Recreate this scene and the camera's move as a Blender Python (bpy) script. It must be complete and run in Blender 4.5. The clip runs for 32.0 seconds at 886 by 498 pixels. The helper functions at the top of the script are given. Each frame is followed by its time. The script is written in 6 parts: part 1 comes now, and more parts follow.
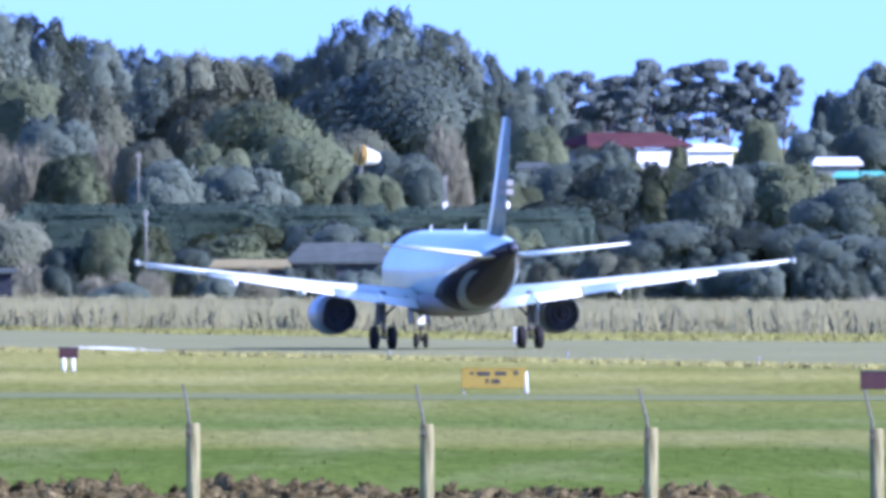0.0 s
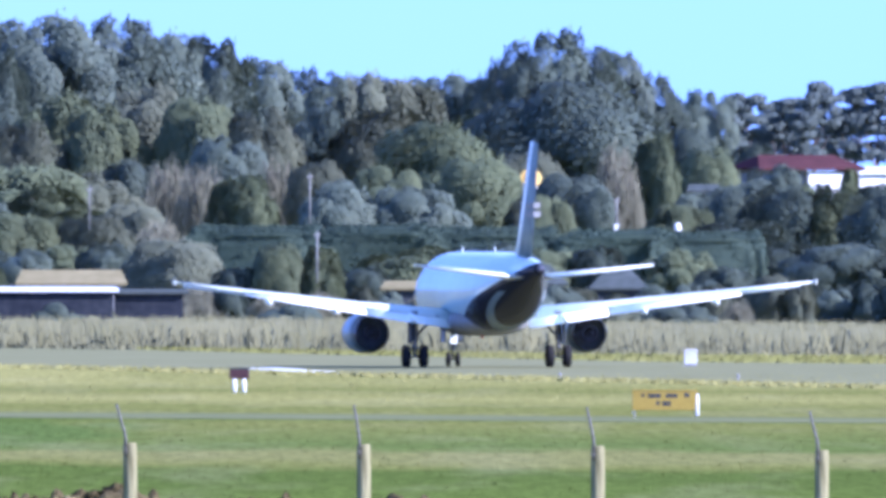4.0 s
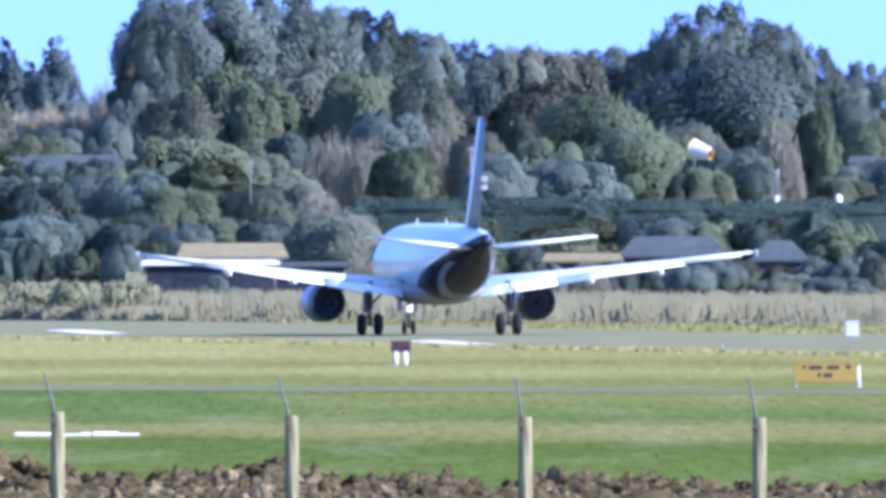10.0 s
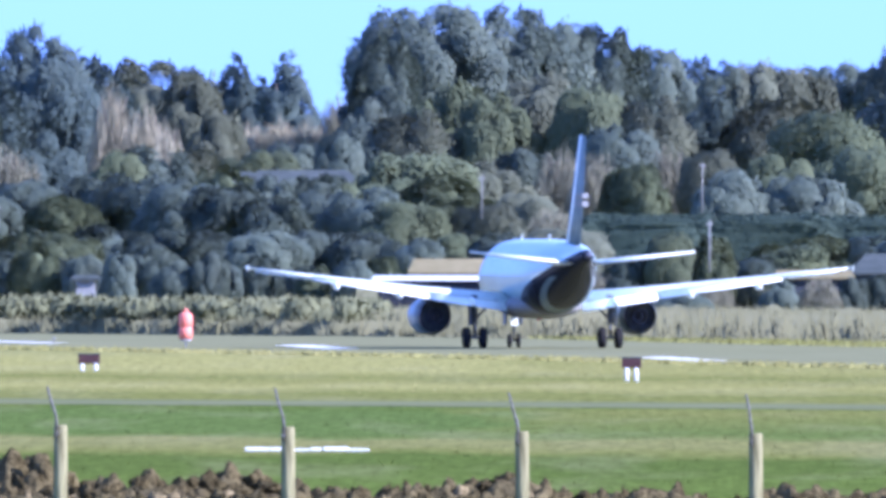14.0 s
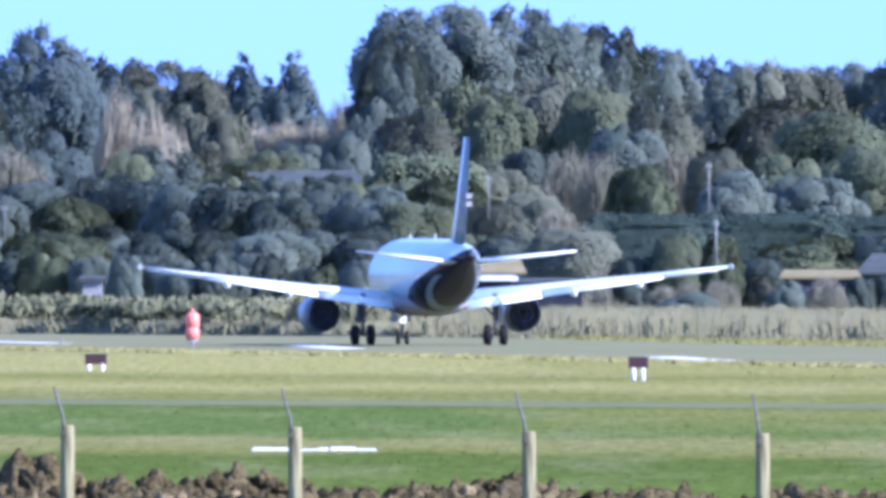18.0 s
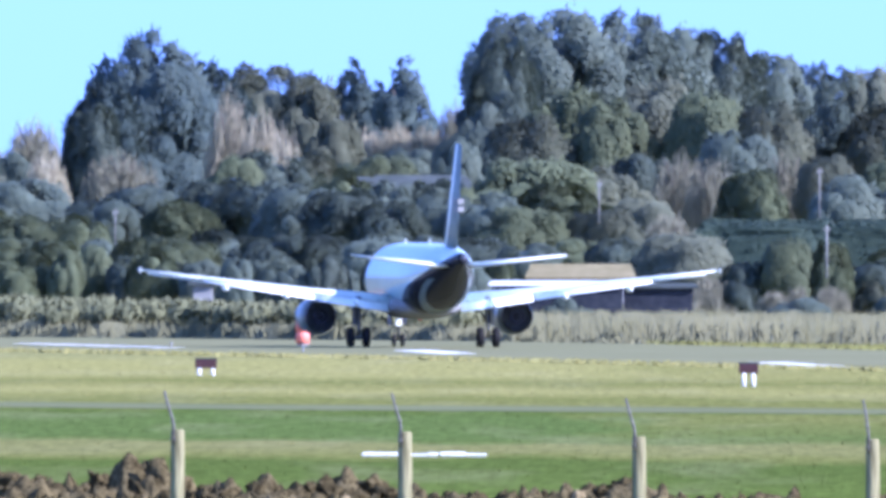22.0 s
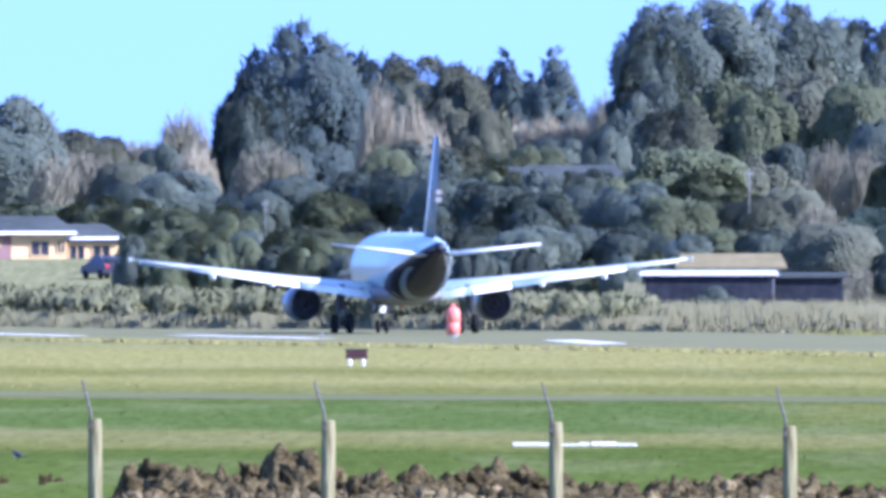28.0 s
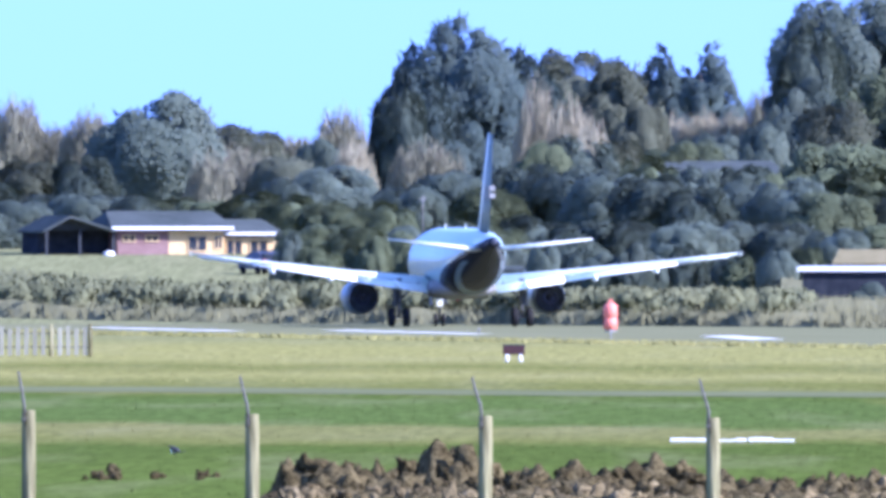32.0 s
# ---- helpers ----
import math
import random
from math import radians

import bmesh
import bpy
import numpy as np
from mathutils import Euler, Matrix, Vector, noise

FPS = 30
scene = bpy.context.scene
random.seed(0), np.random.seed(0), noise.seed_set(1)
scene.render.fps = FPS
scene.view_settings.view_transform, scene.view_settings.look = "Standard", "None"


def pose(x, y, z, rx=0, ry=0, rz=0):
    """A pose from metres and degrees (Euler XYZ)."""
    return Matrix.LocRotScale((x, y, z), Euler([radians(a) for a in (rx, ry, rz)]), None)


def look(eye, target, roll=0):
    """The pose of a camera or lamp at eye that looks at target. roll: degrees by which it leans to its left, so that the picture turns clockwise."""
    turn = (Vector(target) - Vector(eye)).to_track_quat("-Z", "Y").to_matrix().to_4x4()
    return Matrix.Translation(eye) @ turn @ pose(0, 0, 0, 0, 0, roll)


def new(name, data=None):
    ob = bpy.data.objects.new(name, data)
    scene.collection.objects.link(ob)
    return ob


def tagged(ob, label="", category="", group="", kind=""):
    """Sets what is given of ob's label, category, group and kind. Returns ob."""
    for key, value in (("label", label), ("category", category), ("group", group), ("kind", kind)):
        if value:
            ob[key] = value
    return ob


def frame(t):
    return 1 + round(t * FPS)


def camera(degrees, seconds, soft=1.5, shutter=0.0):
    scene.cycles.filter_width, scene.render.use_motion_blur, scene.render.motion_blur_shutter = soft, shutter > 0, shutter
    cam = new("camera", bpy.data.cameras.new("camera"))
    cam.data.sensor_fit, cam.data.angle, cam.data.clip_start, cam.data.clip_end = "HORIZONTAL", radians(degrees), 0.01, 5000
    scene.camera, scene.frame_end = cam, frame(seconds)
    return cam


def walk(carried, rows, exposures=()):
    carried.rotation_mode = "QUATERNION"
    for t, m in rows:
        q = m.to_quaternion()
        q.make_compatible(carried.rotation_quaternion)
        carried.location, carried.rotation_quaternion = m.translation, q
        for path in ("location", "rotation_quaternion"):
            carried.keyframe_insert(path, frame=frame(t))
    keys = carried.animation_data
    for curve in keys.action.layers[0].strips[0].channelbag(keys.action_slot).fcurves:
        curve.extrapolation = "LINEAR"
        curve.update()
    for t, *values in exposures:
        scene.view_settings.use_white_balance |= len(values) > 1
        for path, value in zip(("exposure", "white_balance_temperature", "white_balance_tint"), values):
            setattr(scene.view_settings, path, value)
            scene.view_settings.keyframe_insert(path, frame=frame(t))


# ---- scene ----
# ---- camera ----
EYE = (0, 0, 7.37)
cam = camera(1.3611, 32.0, soft=4.2)
AIM = [
    (0.0, (13.6619, 1000, 6.1797), -0.179),
    (0.5, (12.9254, 1000, 6.4226), -0.146),
    (1.0, (12.7280, 1000, 6.1144), -0.107),
    (1.5, (12.0452, 1000, 6.3116), -0.093),
    (2.0, (11.5888, 1000, 6.7710), -0.083),
    (2.5, (10.9799, 1000, 6.9983), -0.061),
    (3.0, (10.0137, 1000, 6.8864), -0.048),
    (3.5, (9.3985, 1000, 6.8291), -0.021),
    (5.5, (8.2871, 1000, 6.5170), -0.033),
    (6.0, (7.9309, 1000, 6.4808), -0.005),
    (6.5, (7.5670, 1000, 6.6828), 0.004),
    (7.0, (6.7555, 1000, 7.4681), 0.049),
    (7.5, (6.1209, 1000, 7.5529), 0.071),
    (8.0, (5.9277, 1000, 6.9023), 0.040),
    (8.5, (6.3934, 1000, 6.8732), 0.003),
    (9.0, (6.1232, 1000, 6.5206), -0.088),
    (9.5, (5.7096, 1000, 6.3064), -0.126),
    (10.0, (4.7467, 1000, 6.0382), -0.153),
    (10.5, (3.4888, 1000, 6.1664), -0.106),
    (11.0, (2.5613, 1000, 6.0243), -0.002),
    (11.5, (2.6347, 1000, 5.5175), 0.049),
    (12.0, (2.3903, 1000, 5.4619), 0.059),
    (12.5, (0.7659, 1000, 5.5397), -0.021),
    (13.0, (0.0000, 1000, 6.2185), -0.063),
    (13.5, (-1.1579, 1000, 6.2377), -0.020),
    (14.0, (-1.4484, 1000, 6.4736), 0.037),
    (14.5, (-1.1895, 1000, 6.6038), 0.089),
    (15.0, (-0.8772, 1000, 7.3336), 0.075),
    (15.5, (-0.4501, 1000, 7.7602), 0.030),
    (17.5, (-1.2608, 1000, 6.9285), -0.024),
    (18.0, (-1.6285, 1000, 6.4736), -0.021),
    (18.5, (-1.2332, 1000, 6.4321), 0.024),
    (19.0, (-1.1825, 1000, 6.5134), 0.056),
    (19.5, (-1.6274, 1000, 6.4219), 0.076),
    (20.0, (-1.8958, 1000, 6.8710), 0.163),
    (20.5, (-2.2950, 1000, 7.0254), 0.201),
    (21.0, (-2.2584, 1000, 7.1033), 0.175),
    (21.5, (-3.5559, 1000, 7.0012), 0.115),
    (22.0, (-4.5906, 1000, 6.6040), 0.112),
    (22.5, (-4.8608, 1000, 6.5135), 0.010),
    (23.0, (-5.3109, 1000, 6.2135), -0.008),
    (23.5, (-5.9529, 1000, 7.4610), 0.029),
    (24.0, (-7.0130, 1000, 8.3219), 0.039),
    (24.5, (-6.6852, 1000, 8.2894), 0.047),
    (25.0, (-6.7703, 1000, 7.3686), 0.021),
    (25.5, (-7.6218, 1000, 6.8888), -0.027),
    (27.5, (-8.0950, 1000, 6.1934), -0.051),
    (28.0, (-8.6198, 1000, 6.3410), -0.055),
    (28.5, (-8.7565, 1000, 5.9188), -0.024),
    (29.0, (-9.0158, 1000, 6.9909), -0.016),
    (29.5, (-8.7851, 1000, 6.6493), -0.008),
    (30.0, (-8.8207, 1000, 7.4838), 0.006),
    (30.5, (-9.4745, 1000, 7.4078), 0.022),
    (31.0, (-9.8404, 1000, 7.8947), -0.009),
    (31.5, (-10.9797, 1000, 7.0656), 0.001),
    (32.0, (-12.8385, 1000, 6.2229), -0.003),
]
walk(cam, [(t, look(EYE, target, roll)) for t, target, roll in AIM], [(0, 2.02, 4480, 37), (32, 2.02, 4480, 37)])

# ---- light ----
SUN_TURN, SUN_HEIGHT = radians(114), radians(29)
world = bpy.data.worlds.new("sky")
scene.world = world
world.use_nodes = True
wn = world.node_tree
sky = wn.nodes.new("ShaderNodeTexSky")
sky.sky_type = "NISHITA"
sky.sun_disc = False
sky.sun_elevation, sky.sun_rotation = SUN_HEIGHT, SUN_TURN
sky.air_density, sky.dust_density, sky.ozone_density = 1.0, 0.12, 1.6
# clear air: the blue of the sky reaches down to the horizon
lift = wn.nodes.new("ShaderNodeVectorMath")
lift.inputs[1].default_value = (0, 0, 0.5)
wco = wn.nodes.new("ShaderNodeTexCoord")
wn.links.new(wco.outputs["Generated"], lift.inputs[0])
wn.links.new(lift.outputs[0], sky.inputs["Vector"])
pale = wn.nodes.new("ShaderNodeHueSaturation")
pale.inputs["Saturation"].default_value = 0.86
wn.links.new(sky.outputs[0], pale.inputs["Color"])
wn.links.new(pale.outputs[0], wn.nodes["Background"].inputs["Color"])
wn.nodes["Background"].inputs["Strength"].default_value = 0.13

sun = new("sun", bpy.data.lights.new("sun", "SUN"))
sun.data.energy, sun.data.angle, sun.data.color = 3.2, radians(0.5), (1.0, 0.86, 0.61)
sun_from = Vector((math.sin(SUN_TURN) * math.cos(SUN_HEIGHT), math.cos(SUN_TURN) * math.cos(SUN_HEIGHT), math.sin(SUN_HEIGHT)))
sun.matrix_world = look(sun_from * 100, (0, 0, 0))


# ---- materials ----
def material(name, low, high, scale=4.0, rough=0.7, metal=0.0, bump=0.0, stretch=(1, 1, 1), spread=0.0, leaf=0.0, island=0.0):
    """Two colours mixed by coarse and fine noise; spread and island vary the value from object to object and from piece to piece."""
    mt = bpy.data.materials.new(name)
    mt.use_nodes = True
    nt = mt.node_tree
    n, l = nt.nodes, nt.links
    shader = n["Principled BSDF"]
    shader.inputs["Roughness"].default_value = rough
    shader.inputs["Metallic"].default_value = metal
    shader.inputs["Specular IOR Level"].default_value = 0.0 if rough >= 0.8 else 0.5
    co = n.new("ShaderNodeTexCoord")
    mp = n.new("ShaderNodeMapping")
    mp.inputs["Scale"].default_value = stretch
    l.new(co.outputs["Object"], mp.inputs["Vector"])
    coarse = n.new("ShaderNodeTexNoise")
    coarse.inputs["Scale"].default_value = scale * 0.18
    coarse.inputs["Detail"].default_value = 3
    fine = n.new("ShaderNodeTexNoise")
    fine.inputs["Scale"].default_value = scale
    fine.inputs["Detail"].default_value = 6
    for tex in (coarse, fine):
        l.new(mp.outputs[0], tex.inputs["Vector"])
    both = n.new("ShaderNodeMath")
    both.operation = "ADD"
    l.new(coarse.outputs["Fac"], both.inputs[0])
    l.new(fine.outputs["Fac"], both.inputs[1])
    ramp = n.new("ShaderNodeMapRange")
    ramp.inputs["From Min"].default_value, ramp.inputs["From Max"].default_value = 0.72, 1.28
    l.new(both.outputs[0], ramp.inputs["Value"])
    mix = n.new("ShaderNodeMix")
    mix.data_type = "RGBA"
    mix.inputs["A"].default_value, mix.inputs["B"].default_value = (*low, 1), (*high, 1)
    l.new(ramp.outputs[0], mix.inputs["Factor"])
    colour = mix.outputs["Result"]
    for amount, source in ((spread, "ShaderNodeObjectInfo"), (island, "ShaderNodeNewGeometry")):
        if amount:
            info = n.new(source)
            vary = n.new("ShaderNodeMapRange")
            vary.inputs["To Min"].default_value, vary.inputs["To Max"].default_value = 1 - amount, 1 + amount
            l.new(info.outputs["Random" if source == "ShaderNodeObjectInfo" else "Random Per Island"], vary.inputs["Value"])
            times = n.new("ShaderNodeVectorMath")
            times.operation = "SCALE"
            l.new(colour, times.inputs[0])
            l.new(vary.outputs[0], times.inputs["Scale"])
            colour = times.outputs["Vector"]
    l.new(colour, shader.inputs["Base Color"])
    if bump:
        bp = n.new("ShaderNodeBump")
        bp.inputs["Strength"].default_value = bump
        bp.inputs["Distance"].default_value = 0.05
        l.new(fine.outputs["Fac"], bp.inputs["Height"])
        l.new(bp.outputs[0], shader.inputs["Normal"])
    if leaf:
        thin = n.new("ShaderNodeBsdfTranslucent")
        l.new(colour, thin.inputs["Color"])
        blend = n.new("ShaderNodeMixShader")
        blend.inputs[0].default_value = leaf
        l.new(shader.outputs[0], blend.inputs[1])
        l.new(thin.outputs[0], blend.inputs[2])
        l.new(blend.outputs[0], n["Material Output"].inputs["Surface"])
        shader.inputs["Specular IOR Level"].default_value = 0.15
    return mt


M = {
    "asphalt": material("asphalt", (0.167, 0.164, 0.0759), (0.212, 0.209, 0.103), 0.3, 0.85, 0, 0.2),
    "old_asphalt": material("old_asphalt", (0.125, 0.136, 0.0577), (0.17, 0.176, 0.0799), 0.3, 0.9, 0, 0.2),
    "line_paint": material("line_paint", (0.74, 0.72, 0.608), (0.88, 0.86, 0.741), 6, 0.6),
    "fence_wood": material("fence_wood", (0.0901, 0.0803, 0.0357), (0.366, 0.335, 0.166), 16, 0.85, 0, 0.8, (1, 1, 0.1), 0.12),
    "galvanised": material("galvanised", (0.054, 0.049, 0.036), (0.216, 0.198, 0.15), 30, 0.7),
    "soil": material("soil", (0.0149, 0.0117, 0.00491), (0.161, 0.129, 0.0556), 9, 0.95, 0, 1.0, (1, 1, 1), 0.25),
    "dry_soil": material("dry_soil", (0.0454, 0.035, 0.0153), (0.303, 0.24, 0.114), 8, 0.95, 0, 1.0, (1, 1, 1), 0.2, island=0.4),
    "pale_sheet": material("pale_sheet", (0.52, 0.394, 0.202), (0.643, 0.514, 0.282), 2, 0.6),
    "sign_yellow": material("sign_yellow", (0.275, 0.194, 0.018), (0.361, 0.26, 0.03), 5, 0.5),
    "sign_maroon": material("sign_maroon", (0.036, 0.0115, 0.0111), (0.0648, 0.023, 0.0195), 6, 0.55),
    "sign_black": material("sign_black", (0.02, 0.02, 0.02), (0.05, 0.05, 0.045), 6, 0.5),
    "white_paint": material("white_paint", (0.72, 0.72, 0.70), (0.84, 0.84, 0.82), 5, 0.55),
    "marker_orange": material("marker_orange", (0.8, 0.2, 0.12), (0.86, 0.27, 0.17), 3, 0.6),
    "panel_yellow": material("panel_yellow", (0.7, 0.46, 0.07), (0.86, 0.62, 0.16), 4, 0.4),
    "panel_white": material("panel_white", (0.495, 0.495, 0.471), (0.615, 0.615, 0.593), 5, 0.5),
    "bark": material("bark", (0.09, 0.075, 0.06), (0.20, 0.17, 0.14), 3, 0.9, 0, 0.5, (1, 1, 0.2)),
    "leaf_dark": material("leaf_dark", (0.0851, 0.107, 0.0808), (0.119, 0.144, 0.101), 7, 0.6, spread=0.16, leaf=0.2, island=0.06),
    "leaf_conifer": material("leaf_conifer", (0.0684, 0.0949, 0.0847), (0.0918, 0.118, 0.1), 7, 0.75, spread=0.1, leaf=0.2, island=0.06),
    "leaf_pine": material("leaf_pine", (0.0884, 0.111, 0.104), (0.133, 0.157, 0.137), 7, 0.8, spread=0.12, leaf=0.2, island=0.12),
    "leaf_olive": material("leaf_olive", (0.093, 0.111, 0.0567), (0.132, 0.15, 0.0735), 7, 0.7, spread=0.18, leaf=0.2, island=0.06),
    "leaf_brown": material("leaf_brown", (0.0998, 0.109, 0.0689), (0.134, 0.144, 0.0881), 7, 0.8, spread=0.16, leaf=0.2, island=0.06),
    "leaf_hedge": material("leaf_hedge", (0.0343, 0.0537, 0.0398), (0.0685, 0.0939, 0.0627), 7, 0.75, spread=0.05, leaf=0.05, island=0.12),
    "twigs": material("twigs", (0.158, 0.152, 0.1), (0.262, 0.253, 0.165), 5, 0.9, spread=0.15, island=0.12),
    "pale_twigs": material("pale_twigs", (0.28, 0.252, 0.155), (0.46, 0.42, 0.28), 5, 0.9, spread=0.1, island=0.3),
    "reeds": material("reeds", (0.148, 0.146, 0.0698), (0.192, 0.184, 0.0924), 0.35, 0.9, leaf=0.1, island=0.08),
    "scrub": material("scrub", (0.122, 0.129, 0.0621), (0.186, 0.19, 0.0954), 0.25, 0.9, leaf=0.15, island=0.08),
    "dry_grass": material("dry_grass", (0.193, 0.188, 0.0526), (0.291, 0.273, 0.0893), 0.3, 0.9, leaf=0.15, island=0.12),
    "roof_grey": material("roof_grey", (0.058, 0.068, 0.06), (0.095, 0.106, 0.096), 1.5, 0.9, 0, 0.2),
    "roof_red": material("roof_red", (0.0595, 0.0294, 0.0308), (0.0978, 0.0441, 0.044), 1.5, 0.8),
    "roof_green": material("roof_green", (0.10, 0.36, 0.27), (0.16, 0.45, 0.34), 1.5, 0.6),
    "roof_white": material("roof_white", (0.72, 0.73, 0.73), (0.86, 0.86, 0.85), 1.5, 0.45),
    "roof_tan": material("roof_tan", (0.196, 0.168, 0.0805), (0.264, 0.226, 0.115), 1.5, 0.8),
    "paling_wood": material("paling_wood", (0.24, 0.23, 0.15), (0.37, 0.355, 0.25), 10, 0.85, 0, 0.4, (1, 1, 0.1), 0.12),
    "pole_pale": material("pole_pale", (0.186, 0.186, 0.167), (0.31, 0.31, 0.279), 8, 0.8),
    # near-black colour in place of the shade inside open sheds and the carport
    "open_front_shade": material("open_front_shade", (0.022, 0.025, 0.032), (0.05, 0.054, 0.06), 2, 0.85),
    "wall_dark": material("wall_dark", (0.045, 0.05, 0.055), (0.085, 0.09, 0.095), 2, 0.8),
    "gear_grey": material("gear_grey", (0.07, 0.075, 0.08), (0.14, 0.145, 0.15), 4, 0.5),
    "wall_brick": material("wall_brick", (0.204, 0.125, 0.109), (0.286, 0.191, 0.17), 4, 0.85, 0, 0.3),
    "wall_tan": material("wall_tan", (0.583, 0.42, 0.194), (0.69, 0.521, 0.259), 3, 0.8),
    "wall_grey": material("wall_grey", (0.22, 0.22, 0.21), (0.33, 0.33, 0.31), 3, 0.8),
    "window_glass": material("window_glass", (0.02, 0.025, 0.03), (0.04, 0.045, 0.055), 2, 0.08),
    "skin_white": material("skin_white", (0.792, 0.819, 0.7), (0.888, 0.898, 0.768), 1.2, 0.5),
    "skin_grey": material("skin_grey", (0.563, 0.612, 0.518), (0.713, 0.752, 0.637), 1.5, 0.55),
    "cowl_grey": material("cowl_grey", (0.2, 0.24, 0.24), (0.29, 0.335, 0.33), 1.5, 0.35),
    # pale tone mixes the fin's pattern with sky reflection painted over the black
    "fin_skin": material("fin_skin", (0.045, 0.06, 0.05), (0.2, 0.25, 0.2), 1.1, 0.55),
    "skin_black": material("skin_black", (0.02, 0.024, 0.024), (0.04, 0.046, 0.045), 1.5, 0.65),
    "bare_metal": material("bare_metal", (0.35, 0.34, 0.33), (0.5, 0.49, 0.47), 3, 0.35, 0.9),
    "hot_metal": material("hot_metal", (0.06, 0.0609, 0.075), (0.13, 0.131, 0.156), 3, 0.4, 0.6),
    "tyre": material("tyre", (0.018, 0.018, 0.018), (0.035, 0.034, 0.033), 4, 0.85),
    "beacon_red": material("beacon_red", (0.5, 0.02, 0.02), (0.6, 0.03, 0.03), 4, 0.2),
    "car_paint": material("car_paint", (0.022, 0.025, 0.038), (0.035, 0.038, 0.055), 1.5, 0.4),
    "lamp_red": material("lamp_red", (0.35, 0.02, 0.02), (0.45, 0.03, 0.03), 4, 0.25),
    "feather_dark": material("feather_dark", (0.02, 0.02, 0.025), (0.05, 0.05, 0.05), 30, 0.7),
}
M["skin_black"].node_tree.nodes["Principled BSDF"].inputs["Specular IOR Level"].default_value = 0.05
for name in ("skin_white", "skin_grey"):
    M[name].node_tree.nodes["Principled BSDF"].inputs["Specular IOR Level"].default_value = 0.25


# ---- helpers for building ----
def mesh_of(name, bm, *mats, smooth=True):
    me = bpy.data.meshes.new(name)
    bm.to_mesh(me)
    bm.free()
    for mt in mats:
        me.materials.append(M[mt])
    if smooth:
        me.shade_smooth()
    return me


def part(name, bm, mat, parent, label="", smooth=True):
    mats = (mat,) if isinstance(mat, str) else mat
    me = mesh_of(name, bm, *mats, smooth=smooth) if isinstance(bm, bmesh.types.BMesh) else bm
    ob = new(name, me)
    ob.parent = parent
    return tagged(ob, label)


def thing(name, place, label, category, group="", kind=""):
    ob = new(name)
    ob.matrix_basis = place
    return tagged(ob, label, category, group, kind)


def box(bm, x0, x1, y0, y1, z0, z1, bevel=0.0, mat=0):
    made = bmesh.ops.create_cube(bm, size=1.0)["verts"]
    for v in made:
        v.co = Vector((x0 + (v.co.x + 0.5) * (x1 - x0), y0 + (v.co.y + 0.5) * (y1 - y0), z0 + (v.co.z + 0.5) * (z1 - z0)))
    faces = {f for v in made for f in v.link_faces}
    for f in faces:
        f.material_index = mat
    if bevel:
        edges = list({e for v in made for e in v.link_edges})
        bmesh.ops.bevel(bm, geom=edges, offset=bevel, segments=2, affect="EDGES", profile=0.6)
    return bm


def boxed(*size, bevel=0.0):
    return box(bmesh.new(), *size, bevel=bevel)


def tube(bm, points, radii, sides=10, cap=True, mat=0):
    """A tube through the points, with a radius at each."""
    rings = []
    points = [Vector(p) for p in points]
    for i, p in enumerate(points):
        along = (points[min(i + 1, len(points) - 1)] - points[max(i - 1, 0)]).normalized()
        side = along.cross(Vector((0, 0, 1)) if abs(along.z) < 0.9 else Vector((1, 0, 0))).normalized()
        up = side.cross(along)
        r = radii[i] if isinstance(radii, (list, tuple)) else radii
        rings.append([bm.verts.new(p + (side * math.cos(a) + up * math.sin(a)) * r) for a in (2 * math.pi * k / sides for k in range(sides))])
    for a, b in zip(rings, rings[1:]):
        for k in range(sides):
            bm.faces.new((a[k], a[(k + 1) % sides], b[(k + 1) % sides], b[k])).material_index = mat
    if cap:
        bm.faces.new(rings[0][::-1]).material_index = mat
        bm.faces.new(rings[-1]).material_index = mat
    return bm


def lathe(bm, profile, sides=24, axis="Y", mat=0):
    """A solid of revolution; profile rows are (place along the axis, radius)."""
    rings = []
    for p, r in profile:
        ring = []
        for k in range(sides):
            a = 2 * math.pi * k / sides
            c, s = math.cos(a) * r, math.sin(a) * r
            ring.append(bm.verts.new((c, p, s) if axis == "Y" else (p, c, s) if axis == "X" else (c, s, p)))
        rings.append(ring)
    for a, b in zip(rings, rings[1:]):
        for k in range(sides):
            bm.faces.new((a[k], a[(k + 1) % sides], b[(k + 1) % sides], b[k])).material_index = mat
    bm.faces.new(rings[0][::-1])
    bm.faces.new(rings[-1])
    bmesh.ops.recalc_face_normals(bm, faces=bm.faces[:])
    return bm


def loft(bm, loops, mat=0, caps=True):
    rings = [[bm.verts.new(p) for p in loop] for loop in loops]
    n = len(rings[0])
    for a, b in zip(rings, rings[1:]):
        for k in range(n):
            bm.faces.new((a[k], a[(k + 1) % n], b[(k + 1) % n], b[k])).material_index = mat
    if caps:
        bm.faces.new(rings[0][::-1]).material_index = mat
        bm.faces.new(rings[-1]).material_index = mat
    bmesh.ops.recalc_face_normals(bm, faces=bm.faces[:])
    return bm


